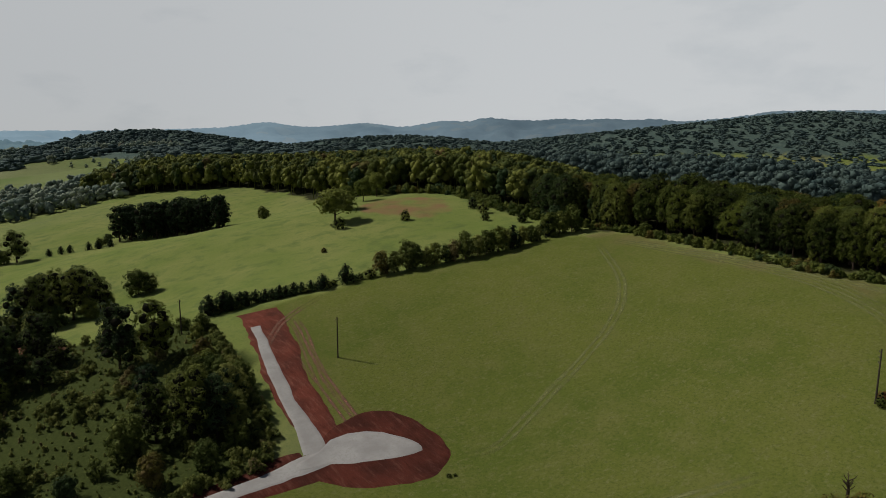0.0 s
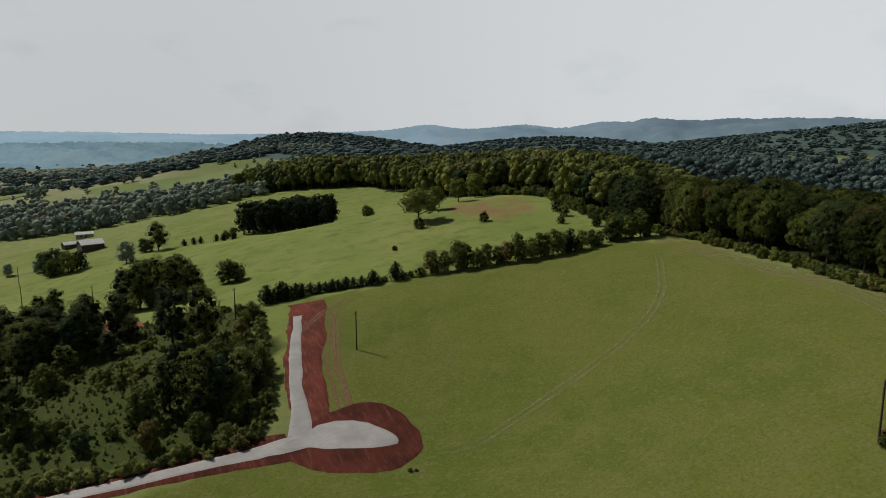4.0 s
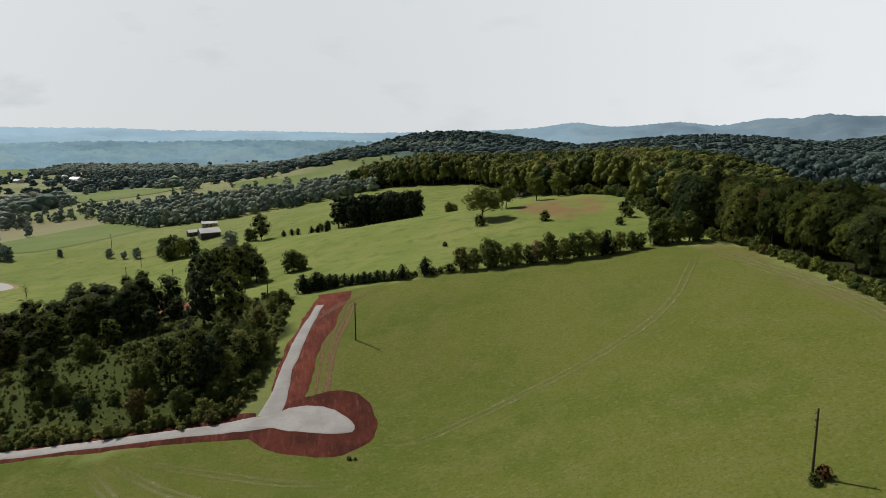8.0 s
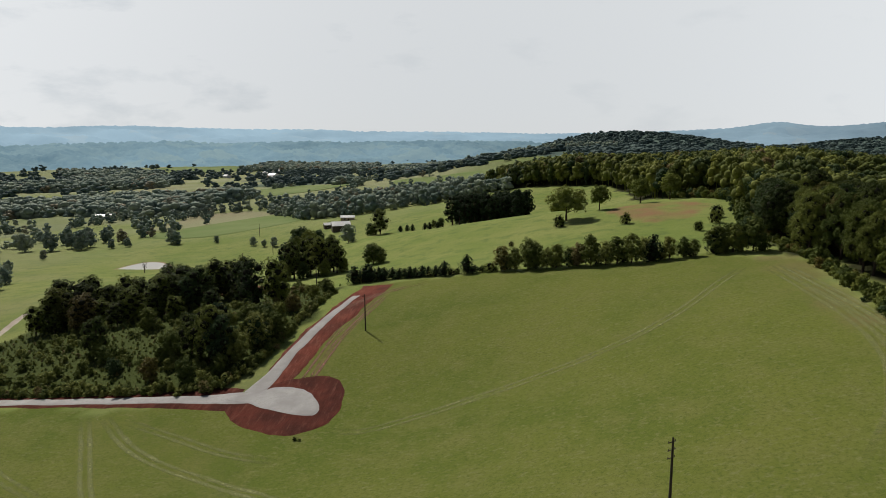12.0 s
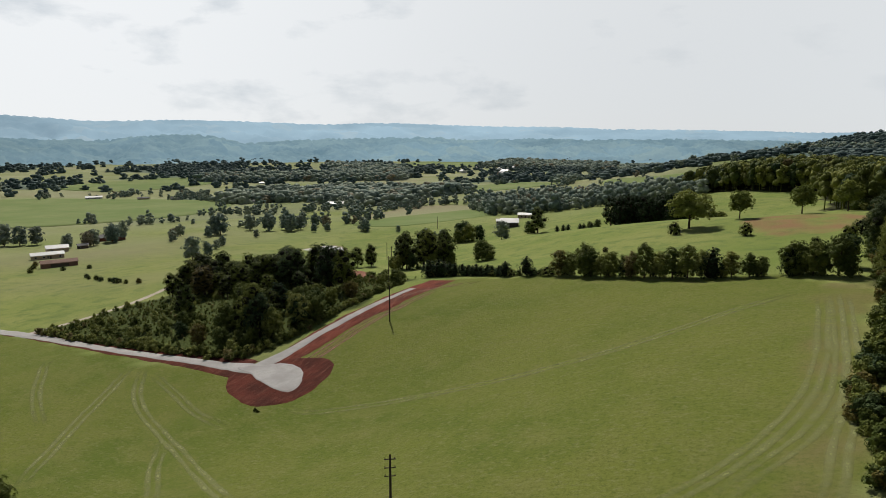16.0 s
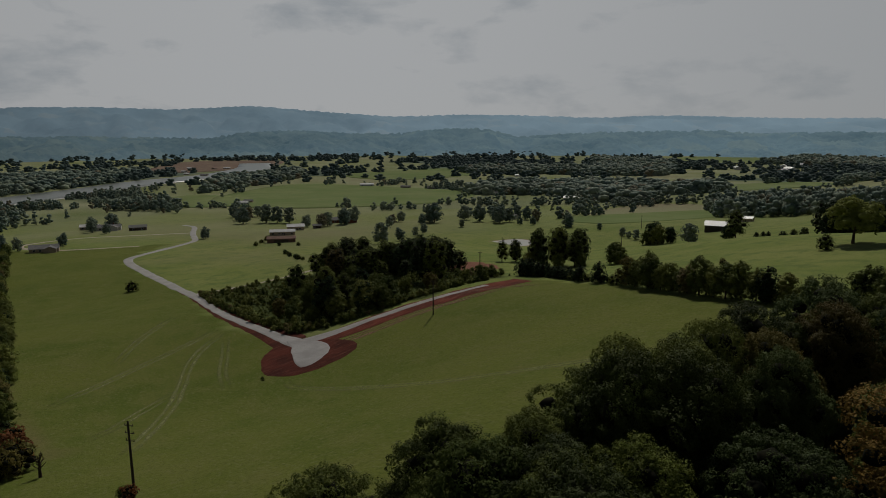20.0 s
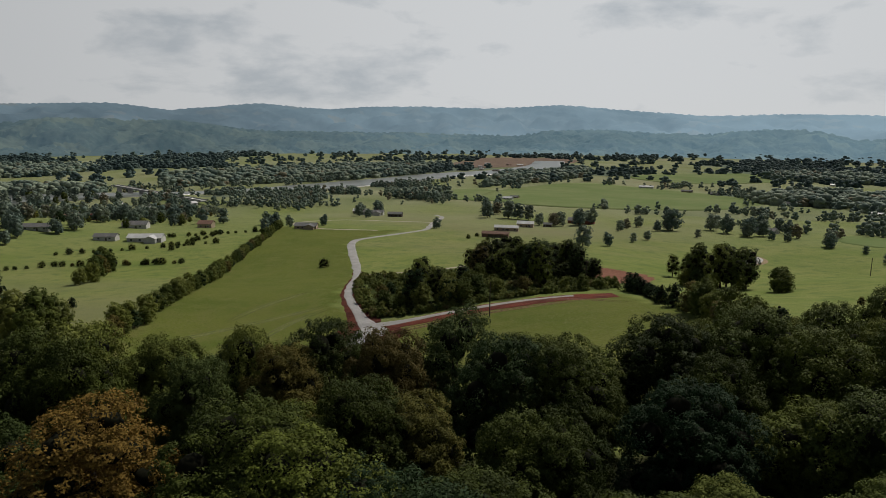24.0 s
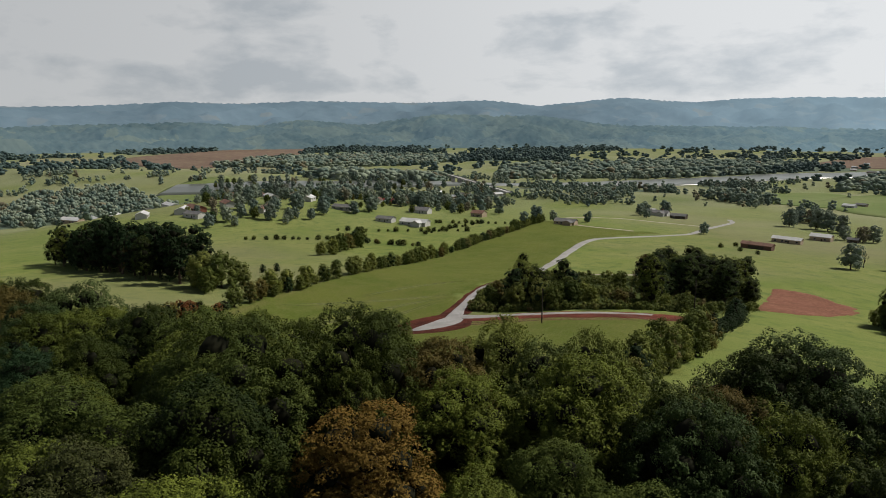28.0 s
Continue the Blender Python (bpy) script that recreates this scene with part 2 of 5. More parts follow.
def clay_material(name, damp):
    """Red clay, darker where damp, scraped in long streaks by the grader's blade."""
    m, n, l, s = shader(name, 0.95)
    s.inputs["Specular IOR Level"].default_value = 0.05
    vec = place(n, l)
    turned = node(n, l, "ShaderNodeMapping", {"Vector": vec, "Rotation": (0, 0, radians(13)), "Scale": (1.1, 0.16, 1)}).outputs[0]
    streak = grain(n, l, turned, 1.0, 4, 0.7)
    clod = grain(n, l, vec, 0.45, 4, 0.7)

    def wet(r, g, b):
        return (r * damp, g * damp, b * damp)

    col = mixed(n, l, ramp(n, l, grain(n, l, vec, 7.0, 3), 0.36, 0.64), wet(0.150, 0.043, 0.029), wet(0.085, 0.029, 0.021))
    col = mixed(n, l, ramp(n, l, streak, 0.52, 0.82), col, wet(0.230, 0.100, 0.072))
    col = mixed(n, l, ramp(n, l, streak, 0.46, 0.18), col, wet(0.060, 0.018, 0.012))
    col = mixed(n, l, ramp(n, l, clod, 0.55, 0.85), col, wet(0.150, 0.050, 0.035))
    l.new(col, s.inputs["Base Color"])
    relief(n, l, s, node(n, l, "ShaderNodeMath", {0: streak, 1: clod}, operation="ADD").outputs[0], 1.0, 0.25)
    return m


CLAY, DAMP_CLAY = clay_material("red_clay", 1.0), clay_material("damp_red_clay", 0.66)
PALE_CLAY = two_tone("pale_red_clay", (0.190, 0.085, 0.058), (0.145, 0.064, 0.042), 8.0, 0.8, (0.36, 0.19, 0.12), 0.95, 0.6, 0.2)
# near-black for the balls inside crowns: paints the deep shade between leaf tufts
CROWN_SHADE = two_tone("crown_shade_core", (0.016, 0.016, 0.009), (0.011, 0.012, 0.007), 1.0, 0.3, None, 0.95, 0)
BARK = two_tone("bark", (0.075, 0.055, 0.040), (0.045, 0.034, 0.026), 1.0, 0.15, None, 0.95, 0.7, 0.05)
POLE_WOOD = two_tone("weathered_pole_wood", (0.060, 0.046, 0.036), (0.040, 0.032, 0.026), 1.5, 0.1, None, 0.9, 0.3, 0.02)
BROADLEAF = leaf_material("broadleaf", (0.018, 0.030, 0.005), (0.132, 0.158, 0.022), (0.120, 0.090, 0.022), 0.05, 0.11, 0.5, (0.022, 0.048, 0.018), 0.10)
CANOPYLEAF = leaf_material("canopy_leaf", (0.044, 0.064, 0.014), (0.165, 0.174, 0.036), (0.165, 0.120, 0.040), 0.08, 0.18, 0.3, (0.034, 0.060, 0.024))
CANOPYCORE = leaf_material("canopy_inner_leaf", (0.040, 0.058, 0.013), (0.150, 0.158, 0.034), (0.110, 0.080, 0.028), 0.08, 0.0, 0.3, (0.022, 0.040, 0.016))
EDGELEAF = leaf_material("edge_leaf", (0.050, 0.074, 0.015), (0.155, 0.172, 0.036), (0.155, 0.126, 0.032), 0.12, 0.18, 0.4, (0.046, 0.076, 0.032))
CEDAR = leaf_material("cedar_leaf", (0.014, 0.028, 0.010), (0.034, 0.054, 0.020))
GOLD = leaf_material("turning_leaf", (0.150, 0.095, 0.020), (0.240, 0.155, 0.036))
RUST = leaf_material("rust_leaf", (0.150, 0.055, 0.022), (0.200, 0.085, 0.030))
BRIGHT = leaf_material("bright_leaf", (0.110, 0.140, 0.026), (0.190, 0.210, 0.048), thinness=0.28, shade=0.25)
BRUSHLEAF = leaf_material("brush_leaf", (0.080, 0.104, 0.024), (0.185, 0.195, 0.054), (0.200, 0.165, 0.070), 0.12, 0.34, 0.2)
# distance haze painted into the leaf colours: blued, and paler over the farms
FARLEAF = leaf_material("hazed_far_leaf", (0.102, 0.146, 0.124), (0.200, 0.232, 0.168), (0.190, 0.170, 0.110), 0.08, 0.40, 0.1)
FARCORE = leaf_material("hazed_far_inner_leaf", (0.100, 0.144, 0.122), (0.198, 0.230, 0.166), (0.180, 0.160, 0.105), 0.08, 0.0, 0.1)
HILLLEAF = leaf_material("hazed_hill_leaf", (0.050, 0.080, 0.078), (0.080, 0.112, 0.098), thinness=0.40, shade=0.1)
HILLCORE = leaf_material("hazed_hill_inner_leaf", (0.050, 0.080, 0.078), (0.080, 0.112, 0.098), thinness=0.0, shade=0.1)


# ---- building blocks ----
def data(name, verts, faces, mat, smooth=False):
    """A mesh from arrays; faces is one array, all triangles or all quads, or a list of such arrays."""
    me = bpy.data.meshes.new(name)
    groups = faces if isinstance(faces, list) else [faces]
    groups = [np.asarray(g, np.int32) for g in groups if len(g)]
    verts = np.asarray(verts, np.float32)
    me.vertices.add(len(verts))
    me.vertices.foreach_set("co", verts.ravel())
    loops = np.concatenate([g.ravel() for g in groups])
    sizes = np.concatenate([np.full(len(g), g.shape[1], np.int32) for g in groups])
    me.loops.add(len(loops))
    me.loops.foreach_set("vertex_index", loops)
    me.polygons.add(len(sizes))
    me.polygons.foreach_set("loop_start", np.concatenate([[0], np.cumsum(sizes)[:-1]]).astype(np.int32))
    if smooth:
        me.polygons.foreach_set("use_smooth", np.ones(len(sizes), bool))
    me.materials.append(mat)
    me.update(calc_edges=True)
    me.validate()
    return me


def hang(name, me, parent, label=""):
    ob = new(name, me)
    ob.parent = parent
    if label:
        ob["label"] = label
    return ob


def part(name, bm, material, parent, label=""):
    me = bpy.data.meshes.new(name)
    bm.to_mesh(me)
    bm.free()
    me.materials.append(material)
    return hang(name, me, parent, label)


def stand(name, x, y, turn=0, z=None, label="", category="", group="", kind=""):
    """An empty at the base of a thing."""
    e = new(name)
    e.matrix_basis = pose(x, y, gz(x, y) if z is None else z, 0, 0, turn)
    return tagged(e, label, category, group, kind)


def smooth_line(pts, step=2.0, closed=False):
    """A Catmull-Rom curve through the points."""
    p = [np.array(q, float) for q in pts]
    p = [p[-1]] + p + p[:2] if closed else [2 * p[0] - p[1]] + p + [2 * p[-1] - p[-2]]
    out = []
    for a, b, c, d in zip(p, p[1:], p[2:], p[3:]):
        k = max(2, int(np.linalg.norm((c - b)[:2]) / step))
        for i in range(k):
            t = i / k
            out.append(0.5 * (2 * b + (c - a) * t + (2 * a - 5 * b + 4 * c - d) * t * t + (3 * b - a - 3 * c + d) * t ** 3))
    if not closed:
        out.append(p[-2])
    return np.array(out)


def ribbon(name, pts, mat, lift=0.15, step=2.0, across=5, rag=0.25, seed=1, soft=False, **tags):
    """A strip laid on the ground. Each point: x, y, reach to the left, reach to the right."""
    r = np.random.RandomState(seed)
    c = smooth_line(pts, step)
    d = np.gradient(c[:, :2], axis=0)
    d /= np.linalg.norm(d, axis=1)[:, None] + 1e-9
    side = np.stack([-d[:, 1], d[:, 0]], 1)
    k = len(c)
    reach = np.stack([c[:, 2], -c[:, 3]], 1)
    rough = np.convolve(r.normal(0, 1, k + 4), np.ones(3) / 3, "same")[2:-2], np.convolve(r.normal(0, 1, k + 4), np.ones(3) / 3, "same")[2:-2]
    reach[:, 0] += rag * rough[0]
    reach[:, 1] -= rag * rough[1]
    rows = []
    for j in range(-1, across + 2):
        f = min(max(j / across, 0), 1)
        s = reach[:, 0] * (1 - f) + reach[:, 1] * f
        s = s + (0.35 if j < 0 else -0.35 if j > across else 0.0) * min(1.0, lift / 0.05)
        xy = c[:, :2] + side * s[:, None]
        z = ground_z(xy[:, 0], xy[:, 1]) + (lift if 0 <= j <= across else -0.12)
        rows.append(np.column_stack([xy, z]))
    m = len(rows)
    v = np.stack(rows, 1).reshape(-1, 3)
    i = np.arange(k - 1)[:, None] * m + np.arange(m - 1)[None]
    q = np.stack([i, i + m, i + m + 1, i + 1], -1).reshape(-1, 4)
    me = data(name, v, q, mat, True)
    if soft:
        # how far each point lies from the strip's edges
        fall = np.tile(np.clip(1 - np.abs(np.linspace(-1, 1, m)) ** 1.5, 0, 1), k) * np.repeat(np.clip(np.minimum(np.arange(k), k - 1 - np.arange(k)) / 6, 0, 1), m)
        me.attributes.new("soft", "FLOAT", "POINT").data.foreach_set("value", fall.astype(np.float32))
    return tagged(new(name, me), **tags)


def patch(name, outline, mat, lift=0.12, rings=10, step=1.5, rag=0.25, seed=1, parent=None, dome=0.0, **tags):
    """A sheet laid on the ground inside an outline that is star-shaped round its middle."""
    r = np.random.RandomState(seed)
    o = smooth_line(outline, step, True)[:, :2]
    mid = o.mean(0)
    k = len(o)
    wob = np.convolve(np.tile(r.normal(0, rag, k), 3), np.ones(3) / 3, "same")[k:2 * k]
    dist = np.linalg.norm(o - mid, axis=1)
    o = mid + (o - mid) * (1 + wob / dist)[:, None]
    rows = [mid + (o - mid) * f for f in np.linspace(1 / rings, 1, rings)]
    z = [ground_z(p[:, 0], p[:, 1]) + lift + dome * (1 - f * f) for p, f in zip(rows, np.linspace(1 / rings, 1, rings))]
    rows.append(o + (o - mid) / dist[:, None] * 0.5)
    z.append(ground_z(rows[-1][:, 0], rows[-1][:, 1]) - 0.12)
    v = np.concatenate([np.column_stack([p, q]) for p, q in zip(rows, z)] + [[[*mid, gz(*mid) + lift + dome]]])
    i = np.arange(len(rows) - 1)[:, None] * k + np.arange(k)[None]
    j = np.arange(len(rows) - 1)[:, None] * k + (np.arange(k)[None] + 1) % k
    q = np.stack([i, i + k, j + k, j], -1).reshape(-1, 4)
    a = np.arange(k)
    t = np.stack([np.full(k, len(v) - 1), a, (a + 1) % k], 1)
    ob = new(name, data(name, v, [q, t], mat, True))
    return tagged(ob, **tags)


# ---- the ground ----
def spread(lo, hi, fine, reach, growth):
    """Grid lines: even between lo and hi, then wider and wider out to reach."""
    mid = list(np.arange(lo, hi + fine, fine))
    s, right, left = fine, [mid[-1]], [mid[0]]
    while right[-1] < reach:
        s *= growth
        right.append(right[-1] + s)
    s = fine
    while left[-1] > -reach:
        s *= growth
        left.append(left[-1] - s)
    return np.array(left[:0:-1] + mid + right[1:])


EAST_WOOD = [(108.5, -95), (108.5, -60), (111.5, -46), (114.5, -29), (116.5, -8), (116, 8), (117, 26), (117, 45), (125, 78),
             (134, 112), (141, 135), (138, 160), (126, 195), (116, 250), (123, 290), (121, 364), (81, 400), (55, 424), (20, 470), (45, 520), (150, 500), (240, 440),
             (278, 360), (258, 270), (236, 200), (212, 130), (192, 80), (188, 36), (188, -60), (180, -110), (150, -114), (112, -99)]
# the wood on the lower ground behind the crest
BACK_WOOD = [(190, -60), (210, -110), (330, -90), (560, 60), (800, 420), (640, 760), (420, 700), (330, 520), (280, 360), (260, 270), (238, 200), (214, 130), (194, 80), (190, 36)]
HAY_FIELD = [(-72, -34), (-23, -36), (-16, -20), (-10, 15), (-4, 45), (33, 38), (100, 24), (112, 10), (104, -45), (100, -97), (120, -130), (150, -190), (60, -300), (20, -110), (-98, -93), (-200, -83), (-390, -56),
             (-372, -30), (-340, 40), (-300, 5), (-276, -7), (-215, -14), (-130, -22)]
THICKET = [(-126, -17), (-98, -24), (-75, -28), (-37, -28), (-27, -26), (-23, -5), (-19, 22), (-18, 50), (-45, 62), (-70, 64), (-95, 62), (-115, 48), (-122, 24), (-125, 5)]
BARE_PATCH = [(84, 118), (86, 138), (100, 156), (120, 151), (127, 134), (116, 104), (103, 91), (91, 98)]
gx, gy = spread(-330, 210, 3.0, 5200, 1.03), spread(-170, 330, 3.0, 5200, 1.03)
X, Y = np.meshgrid(gx, gy)
Z = ground_z(X, Y)
verts = np.column_stack([X.ravel(), Y.ravel(), Z.ravel()])
w, h = len(gx), len(gy)
i = np.arange(h - 1)[:, None] * w + np.arange(w - 1)[None]
ground_mesh = data("ground", verts, np.stack([i, i + 1, i + 1 + w, i + w], -1).reshape(-1, 4), GROUND, True)
wob_x, wob_y = X + 2.5 * lumpy(X, Y, 30, 5), Y + 2.5 * lumpy(X, Y, 30, 6)
R = np.hypot(X, Y)
SKY_FIELDS = [[(-51, 768), (16, 745), (94, 700), (84, 612), (44, 622), (14, 650), (-33, 664)], [(-117, 800), (-59, 775), (-41, 690), (-83, 712), (-108, 745)]]
cleared = inside(X, Y, SKY_FIELDS[0]) | inside(X, Y, SKY_FIELDS[1])

# the far farms: fields divided by hedges, some of them grown over with wood
r_cell = np.random.RandomState(14)
cell_dir, cell_dist = r_cell.uniform(radians(-30), radians(165), 420), 380 + 2900 * r_cell.rand(420) ** 0.8
CELLS = np.stack([-np.sin(cell_dir) * cell_dist, np.cos(cell_dir) * cell_dist], 1)
CELL_WOOD = r_cell.rand(420) < 0.07 + 0.24 * np.clip((cell_dist - 700) / 1700, 0, 1)
CELL_TONE = np.clip(r_cell.normal(0.5, 0.22, 420), 0, 1)


def country_at(x, y):
    """Which field each point lies in, and how far from that field's edge."""
    x, y = np.asarray(x, float), np.asarray(y, float)
    wx, wy = x + 22 * lumpy(x, y, 240, 51), y + 22 * lumpy(x, y, 240, 52)
    best, which, second = np.full(x.shape, 1e18), np.zeros(x.shape, int), np.full(x.shape, 1e18)
    for k, (cx, cy) in enumerate(CELLS):
        d = np.hypot(wx - cx, wy - cy)
        near = d < best
        second = np.where(near, best, np.minimum(second, d))
        which = np.where(near, k, which)
        best = np.where(near, d, best)
    return which, (second - best) / 2


cell, cell_edge = country_at(X, Y)
wooded, cell_tone = CELL_WOOD[cell], CELL_TONE[cell]
country = (R > 470) & ~((X > 100) & (Y > 0)) & ((Y > 330) | (X < -640) | (Y < -330))
edge_dry = (np.abs(X - (104 + 0.1 * (Y + 40))) < 5 + 2 * lumpy(X, Y, 25, 9)) & (Y > -100) & (Y < 16)
line_dry = (np.abs(Y + 98 - 0.03 * X) < 1.5 + lumpy(X, Y, 20, 8)) & (X > -200) & (X < 20)
masks = {
    "hay": inside(wob_x, wob_y, HAY_FIELD),
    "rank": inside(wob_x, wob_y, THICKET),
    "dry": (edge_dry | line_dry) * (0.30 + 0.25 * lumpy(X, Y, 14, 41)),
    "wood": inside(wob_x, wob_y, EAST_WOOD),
    "bare": inside(wob_x, wob_y, BARE_PATCH) * (0.55 + 0.4 * lumpy(X, Y, 22, 4)),
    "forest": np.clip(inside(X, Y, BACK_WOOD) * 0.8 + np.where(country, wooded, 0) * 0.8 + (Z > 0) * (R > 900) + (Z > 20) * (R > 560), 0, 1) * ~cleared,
    # how much painted haze the meadows take, growing with distance
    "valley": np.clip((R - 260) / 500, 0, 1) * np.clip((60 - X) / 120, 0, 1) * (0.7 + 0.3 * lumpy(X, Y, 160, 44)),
    "tone": np.where(country, cell_tone, 0.5),
}
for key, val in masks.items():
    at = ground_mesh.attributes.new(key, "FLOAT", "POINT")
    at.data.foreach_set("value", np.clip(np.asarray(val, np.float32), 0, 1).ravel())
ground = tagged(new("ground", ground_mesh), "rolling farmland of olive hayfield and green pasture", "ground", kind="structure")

# ---- clay and gravel ----
patch("clay_apron", [(-24, -33.5), (-23, -38.5), (-17, -44), (-9.5, -46.4), (-5.5, -47.4), (-1.5, -45.4), (0.9, -43), (1.6, -38), (1.5, -33), (0.4, -28), (-2.6, -24.2), (-6, -21.8), (-9.5, -21.8), (-13, -23), (-18, -26)], DAMP_CLAY, 0.07, seed=3, rag=0.5,
      label="freshly graded red clay apron round the gravel turnaround", category="bare ground", kind="structure")
SPUR = [(-18.9, -28), (-17.2, -10), (-14.9, 4), (-11.4, 17), (-8.7, 29.5), (-5.5, 41)]
ribbon("clay_verge", [(x, y, l, r) for (x, y), l, r in zip(SPUR, (2.2, 2.3, 2.2, 2.2, 2.6, 3.5), (5.5, 6.3, 7.0, 7.2, 7.6, 6.8))], CLAY, 0.06, rag=0.6, seed=4,
       label="strip of graded red clay beside the gravel spur", category="bare ground", kind="structure")
ribbon("clay_verge", [(-23, -32, 4.5, 5.5), (-36, -32.2, 4, 4.5), (-50, -32.6, 3.2, 3.4), (-66, -32.4, 2.8, 2.8), (-82, -30.5, 2.3, 2.5), (-100, -27, 2.2, 2.5), (-125, -22, 2.2, 2.3), (-150, -19.4, 1.8, 2.0)], DAMP_CLAY, 0.05, rag=0.5, seed=5,
       label="red clay verge beside the gravel lane", category="bare ground", kind="structure")
ribbon("gravel_lane", [(-15, -31.5, 2.0, 2.0), (-22, -31.2, 2.6, 2.4), (-34, -31.9, 1.5, 1.5), (-50, -32.5, 1.4, 1.4), (-66, -32.3, 1.4, 1.4), (-82, -30.4, 1.5, 1.5), (-100, -27, 1.7, 1.7), (-125, -22, 1.9, 1.9), (-166, -18, 2.0, 2.0), (-212, -14.6, 2.3, 2.3), (-252, -11, 2.4, 2.4),
                       (-276, -6, 2.6, 2.6), (-290, 3, 2.5, 2.5), (-312, 26, 2.3, 2.3), (-332, 46, 2.2, 2.2), (-350, 60, 2.2, 2.2), (-376, 69, 2.2, 2.2), (-412, 81, 2.2, 2.2), (-470, 103, 2.2, 2.2), (-500, 104, 2.0, 2.0)], GRAVEL, 0.10, seed=6, rag=0.3,
       label="pale gravel lane winding across the hayfield", category="road", kind="structure")
ribbon("gravel_spur", [(-20.3, -29, 2.4, 2.4), (-18.4, -19, 1.7, 1.7), (-17.2, -10, 1.5, 1.5), (-14.9, 3, 1.4, 1.4), (-12.0, 15, 1.25, 1.25), (-8.8, 29.2, 1.15, 1.15)], GRAVEL, 0.12, seed=7, rag=0.25,
       label="straight pale gravel spur ending in red clay", category="road", kind="structure")
patch("gravel_pad", [(-25, -30.5), (-19, -28.2), (-14.5, -27.3), (-10.5, -27.6), (-6.5, -30.2), (-4.0, -34), (-2.9, -37.3), (-3.6, -39.5), (-8, -38.8), (-14.5, -36.3), (-20, -33.4), (-25, -32.4)], GRAVEL, 0.14, seed=8, rag=0.35,
      label="teardrop pad of pale gravel for turning", category="road", kind="structure")
patch("clay_yard", [(-48, 62), (-72, 69), (-104, 76), (-106, 86), (-92, 97), (-80, 99), (-60, 86)], PALE_CLAY, 0.08, rag=1.5, seed=9,
      label="worn bare red clay beside the thicket", category="bare ground", kind="structure")


# ---- trees ----
def ball(div=1):
    bm = bmesh.new()
    bmesh.ops.create_icosphere(bm, subdivisions=div, radius=1.0)
    v = np.array([p.co[:] for p in bm.verts])
    f = np.array([[p.index for p in q.verts] for q in bm.faces])
    bm.free()
    return v, f


BALL1, BALL2 = ball(1), ball(2)


def join(pieces):
    """One pair of arrays from many (verts, faces)."""
    vs, fs, k = [], {}, 0
    for v, f in pieces:
        vs.append(v)
        fs.setdefault(f.shape[1], []).append(f + k)
        k += len(v)
    return np.concatenate(vs), [np.concatenate(g) for g in fs.values()]


def leaf_cloud(r, lobes, count, size, clump=1, tuft=0.55):
    """Bent leaf sprays over the outside of a set of lobes (x, y, z, radius, flatness), bunched in domed tufts."""
    L = np.array(lobes, float)
    pick = r.choice(len(L), count, p=L[:, 3] ** 2 / (L[:, 3] ** 2).sum())
    d = r.normal(0, 1, (count, 3))
    d[:, 2] += 0.35
    d /= np.linalg.norm(d, axis=1)[:, None]
    rad = L[pick, 3] * (0.74 + 0.36 * r.rand(count))
    pos = L[pick, :3] + d * rad[:, None] * np.stack([np.ones(count), np.ones(count), L[pick, 4]], 1)
    # leave out what lies deep inside another lobe
    deep = np.zeros(count, bool)
    for c in L:
        q = (pos - c[:3]) / np.array([1, 1, c[4]])
        deep |= (q ** 2).sum(1) < (0.66 * c[3]) ** 2
    pos, d = pos[~deep], d[~deep]
    if clump > 1:
        # a tuft is a small dome of leaves that faces out and up
        k = len(pos)
        big = tuft * r.uniform(0.65, 1.45, (k, 1, 1))
        up = d + np.array([0, 0, 0.55])
        up /= np.linalg.norm(up, axis=1)[:, None]
        e = r.normal(0, 1, (k, clump, 3))
        e /= np.linalg.norm(e, axis=2)[:, :, None]
        side = (e * up[:, None]).sum(2, keepdims=True)
        e = np.where(side < -0.1, e - 2 * side * up[:, None], e)
        pos = (pos[:, None] + e * big * r.uniform(0.7, 1.08, (k, clump, 1))).reshape(-1, 3)
        d = (e + 0.35 * up[:, None]).reshape(-1, 3)
        d /= np.linalg.norm(d, axis=1)[:, None]
    k = len(pos)
    nrm = d + r.normal(0, 0.30, (k, 3))
    nrm[:, 2] += 0.2
    nrm /= np.linalg.norm(nrm, axis=1)[:, None]
    a = np.cross(nrm, r.normal(0, 1, (k, 3)))
    a /= np.linalg.norm(a, axis=1)[:, None]
    b = np.cross(nrm, a)
    s = size * (0.6 + 0.8 * r.rand(k))[:, None]
    v = np.stack([pos - a * s * 0.62, pos + a * s * 0.45 - b * s * 0.5, pos + a * s * 0.45 + b * s * 0.5], 1).reshape(-1, 3)
    f = np.arange(3 * k).reshape(-1, 3)
    return v, f


def cores(lobes, r, shape=BALL1, shrink=0.8):
    out = []
    for x, y, z, rad, fl in lobes:
        v, f = shape
        v = v * (rad * shrink * r.uniform(0.80, 1.12, (len(v), 1))) * np.array([1, 1, fl]) + np.array([x, y, z])
        out.append((v, f))
    return out


